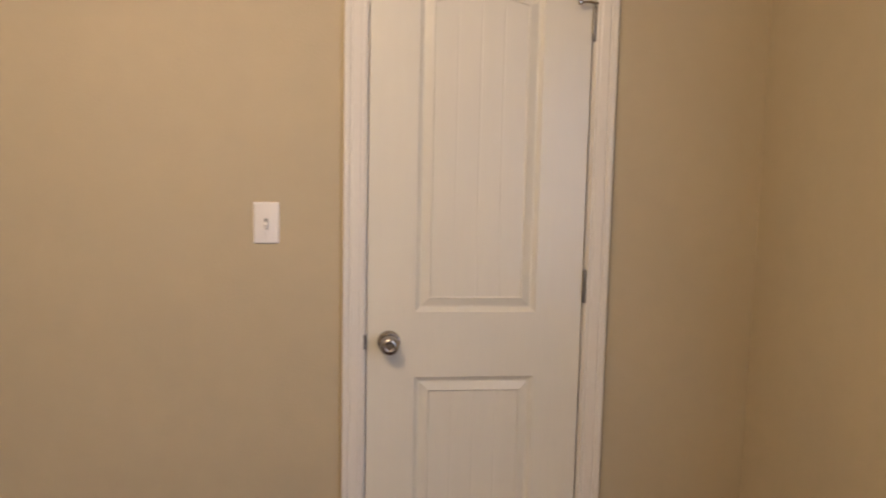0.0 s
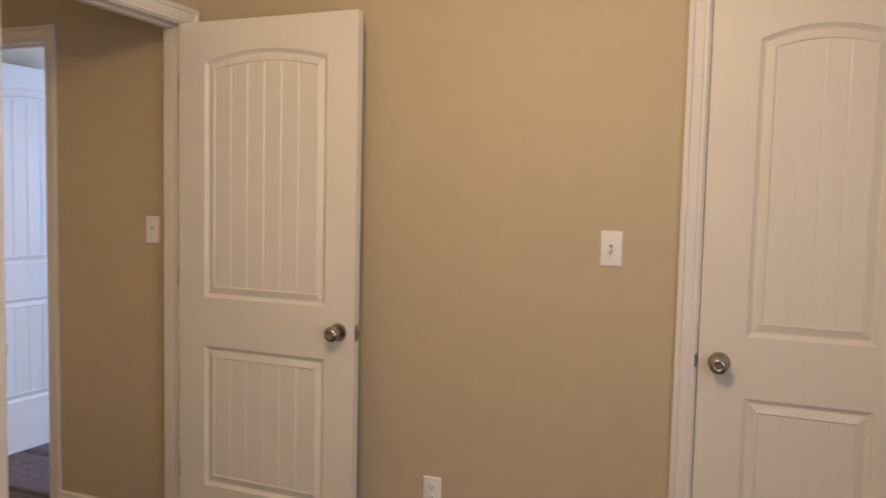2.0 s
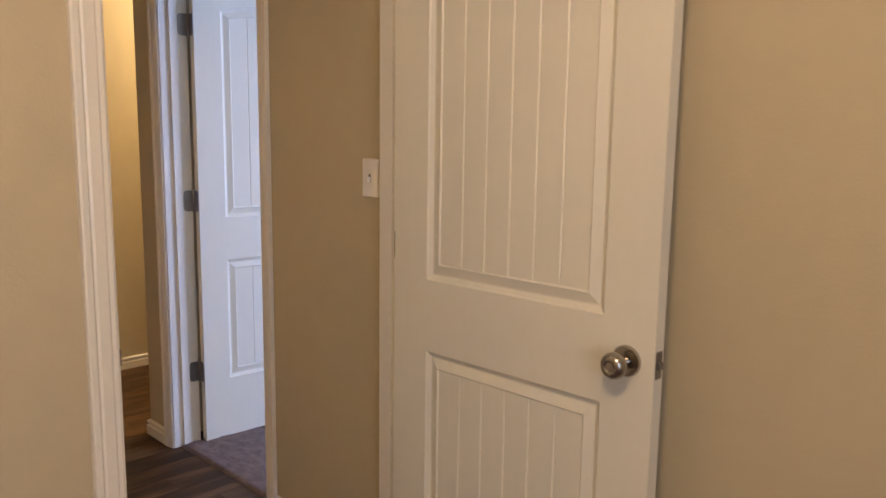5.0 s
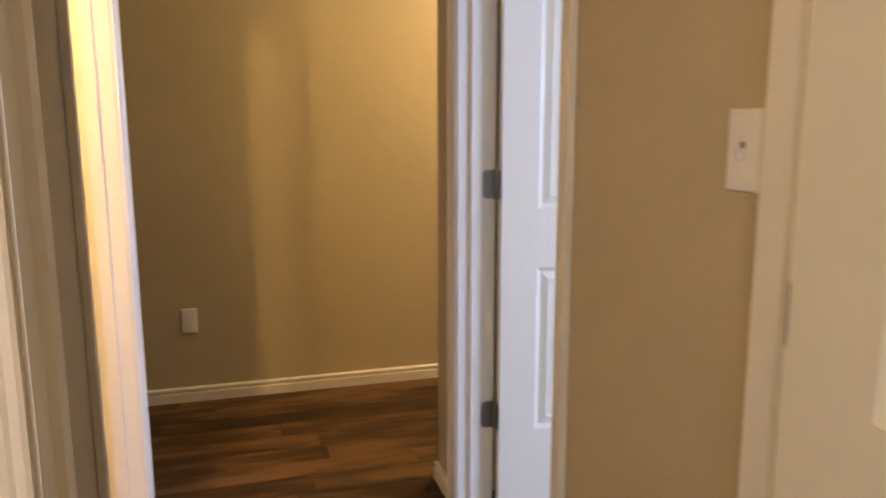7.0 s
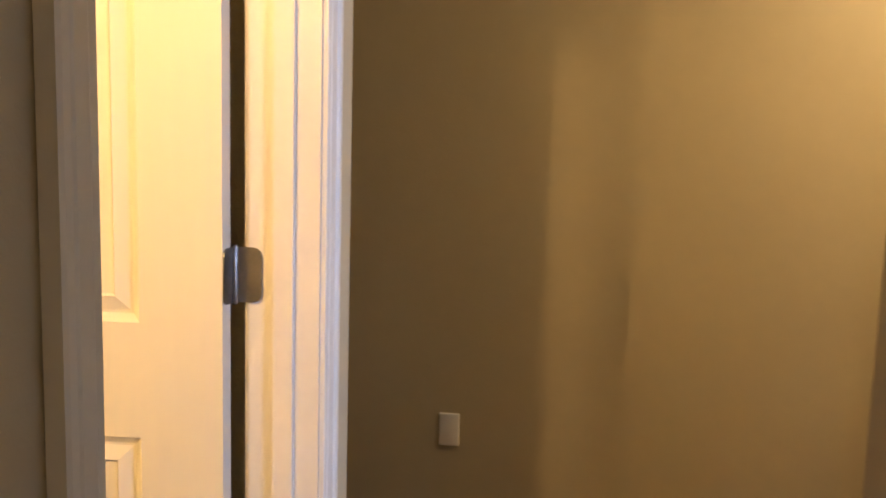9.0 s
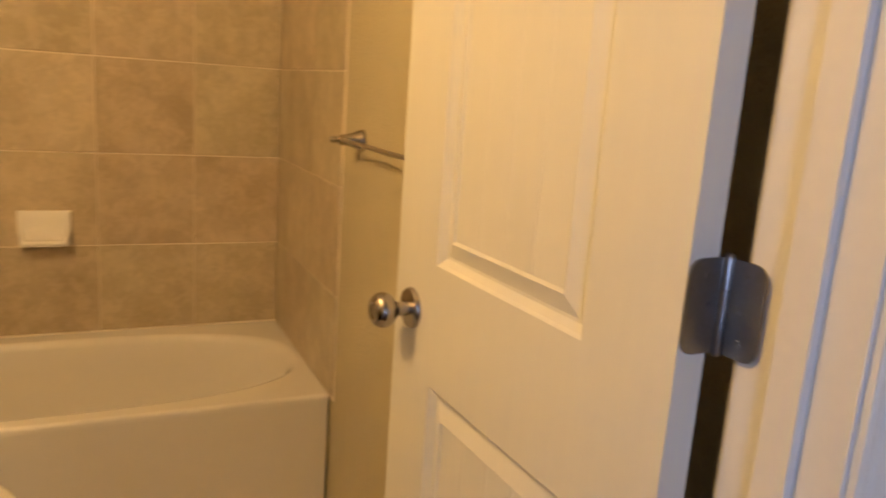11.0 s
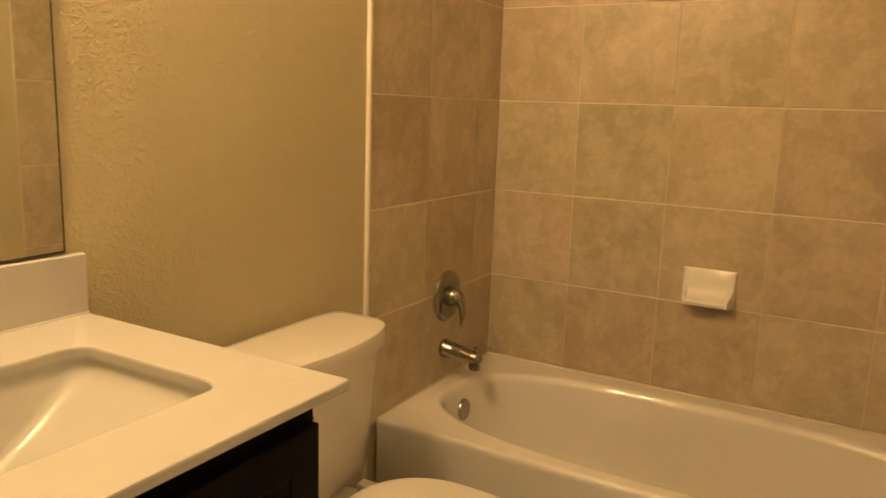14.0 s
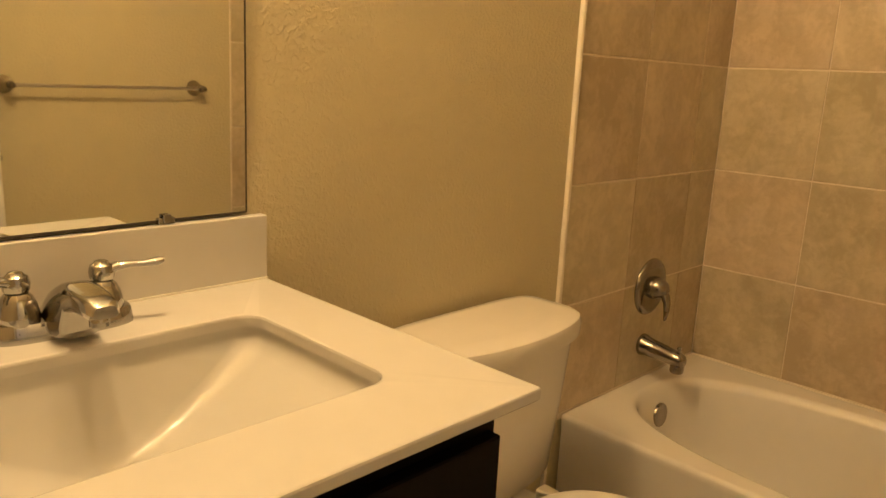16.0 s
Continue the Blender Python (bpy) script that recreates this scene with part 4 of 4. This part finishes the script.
def lay(name, parent, w, h, depth, bevel, material, m):
    key = (name, round(w, 3), round(h, 3))
    if key not in MESHES:
        MESHES[key] = piece_mesh(name, w, h, depth, bevel, material)
    ob = new(name, MESHES[key])
    ob.parent, ob.matrix_local = parent, m
    return ob


GAP = 0.0044
ROWS = [0.386, 0.680, 0.984, 1.289, 1.594, 1.899, 2.204]
TILED = (("tile_back", [-1.596, -1.310, -1.008, -0.698, -0.393, -0.108], lambda u, z: pose(u, -3.277, z, 90, 0, 180)),
         ("tile_faucet_side", [-3.270, -3.112, -2.810, -2.512], lambda u, z: pose(-0.1003, u, z, 90, 0, -90)),
         ("tile_far_side", [-3.270, -3.132, -2.832, -2.530], lambda u, z: pose(-1.6025, u, z, 90, 0, 90)))
BACKING = {"tile_back": (-1.604, -0.101, -3.2785, -3.2728), "tile_faucet_side": (-0.1050, -0.1005, -3.270, -2.512), "tile_far_side": (-1.6045, -1.6000, -3.270, -2.530)}
for name, cols, place in TILED:
    bk = structure(name, box(*BACKING[name], 0.37, 2.204), M_GROUT, "beige stone-look wall tile in pale grout", "wall tile")
    for a, b in zip(cols, cols[1:]):
        for z0, z1 in zip(ROWS, ROWS[1:]):
            tip = pose(0, 0, 0, random.uniform(-0.12, 0.12), random.uniform(-0.12, 0.12), 0)
            lay("tile", bk, b - a - 0.0024, z1 - z0 - GAP, 0.0068, 0.0014, M_TILE, place((a + b) / 2, (z0 + z1) / 2) @ tip)
bm = bmesh.new()
add_loops(bm, [[(-0.1005, -2.512, z), (-0.109, -2.512, z), (-0.1105, -2.507, z), (-0.109, -2.501, z), (-0.1005, -2.498, z)] for z in (0.0, 2.204)], True, True)
structure("trim_tile_edge", bm, M_EDGE, "cream bullnose strip at the tile edge", "tile trim")
bm = bmesh.new()
add_box(bm, -1.596, -0.108, -3.2705, -3.262, RIM - 0.002, RIM + 0.004, 0.002)
structure("trim_caulk", bm, M_EDGE, "white caulk bead above the tub", "caulk")

base = structure("floor", box(-2.95, 3.15, -3.42, 3.5, -0.15, -0.012), M_SUB, "floor slab", "floor")
hall = structure("floor_hall", box(-2.83, -0.06, -3.30, 3.38, -0.012, -0.0075), M_SUB, "dark brown wood plank floor", "floor")
rnd = random.Random(5)
pw, x = 0.1275, -2.83
while x < -0.08:
    w = min(pw, -0.06 - x)
    y = -1.9 - rnd.uniform(0, 0.9)
    while y < 2.4:
        ln = rnd.choice((0.61, 0.915, 0.915, 1.22))
        y0, y1 = max(y, -1.9), min(y + ln, 2.4)
        yt = 0.027 if x > -1.70 else 2.4
        yb = NOOK_S if x > -1.70 else -1.9
        if -1.56 < x < -0.95:
            yb = NOOK_S - 0.06
        y0, y1 = max(y0, yb), min(y1, yt)
        if y1 - y0 > 0.05:
            lay("plank", hall, w - 0.0006, y1 - y0 - 0.0008, 0.0075, 0.0008, M_WOOD, pose(x + w / 2, (y0 + y1) / 2, -0.0075))
        y += ln
    x += pw

bath_floor = structure("floor_bath", box(-1.605, -0.100, -2.56, NOOK_S - 0.06, -0.012, -0.0045), M_GROUT, "pale tiled bathroom floor", "floor")
for i in range(5):
    for j in range(5):
        a0, a1 = -1.605 + 0.308 * i, min(-1.605 + 0.308 * (i + 1), -0.116)
        b1, b0 = -2.56 + 0.308 * (j + 1), -2.56 + 0.308 * j
        b1 = min(b1, NOOK_S - 0.06)
        if a1 - a0 > 0.05 and b1 - b0 > 0.05:
            lay("floor_tile", bath_floor, a1 - a0 - 0.004, b1 - b0 - 0.004, 0.0045, 0.001, M_FLOORTILE, pose((a0 + a1) / 2, (b0 + b1) / 2, -0.0045))


def carpet(name, x0, x1, y0, y1, step, label):
    """Cut pile: a fine uneven sheet that rolls down at its edges."""
    nx, ny = max(2, int((x1 - x0) / step)), max(2, int((y1 - y0) / step))
    vs, fs = [], []
    for j in range(ny + 1):
        for i in range(nx + 1):
            x, y = x0 + (x1 - x0) * i / nx, y0 + (y1 - y0) * j / ny
            e = min(i, j, nx - i, ny - j) * step
            z = 0.006 + 0.006 * min(1.0, e / 0.02) + 0.0035 * noise.noise((x * 60, y * 60, 0.3)) + 0.003 * noise.noise((x * 17, y * 17, 2.0))
            vs.append((x, y, z if e > 0 else -0.006))
    for j in range(ny):
        for i in range(nx):
            k = j * (nx + 1) + i
            fs.append((k, k + 1, k + nx + 2, k + nx + 1))
    me = bpy.data.meshes.new(name)
    me.from_pydata(vs, [], fs)
    me.materials.append(M_CARPET)
    for p in me.polygons:
        p.use_smooth = True
    return tagged(new(name, me), label, "carpet", "", "structure")


carpet("carpet_threshold", SECOND[0], SECOND[1], 0.028, 0.40, 0.008, "taupe cut-pile carpet edge at the doorway")
carpet("carpet_second_bedroom", -1.65, 1.5, 0.40, 3.38, 0.03, "taupe cut-pile bedroom carpet")
carpet("carpet_second_corner", SECOND[1], 1.5, T, 0.40, 0.03, "taupe cut-pile bedroom carpet")
carpet("carpet_bedroom", -0.05, 3.03, -3.30, 0.0, 0.035, "taupe cut-pile bedroom carpet")
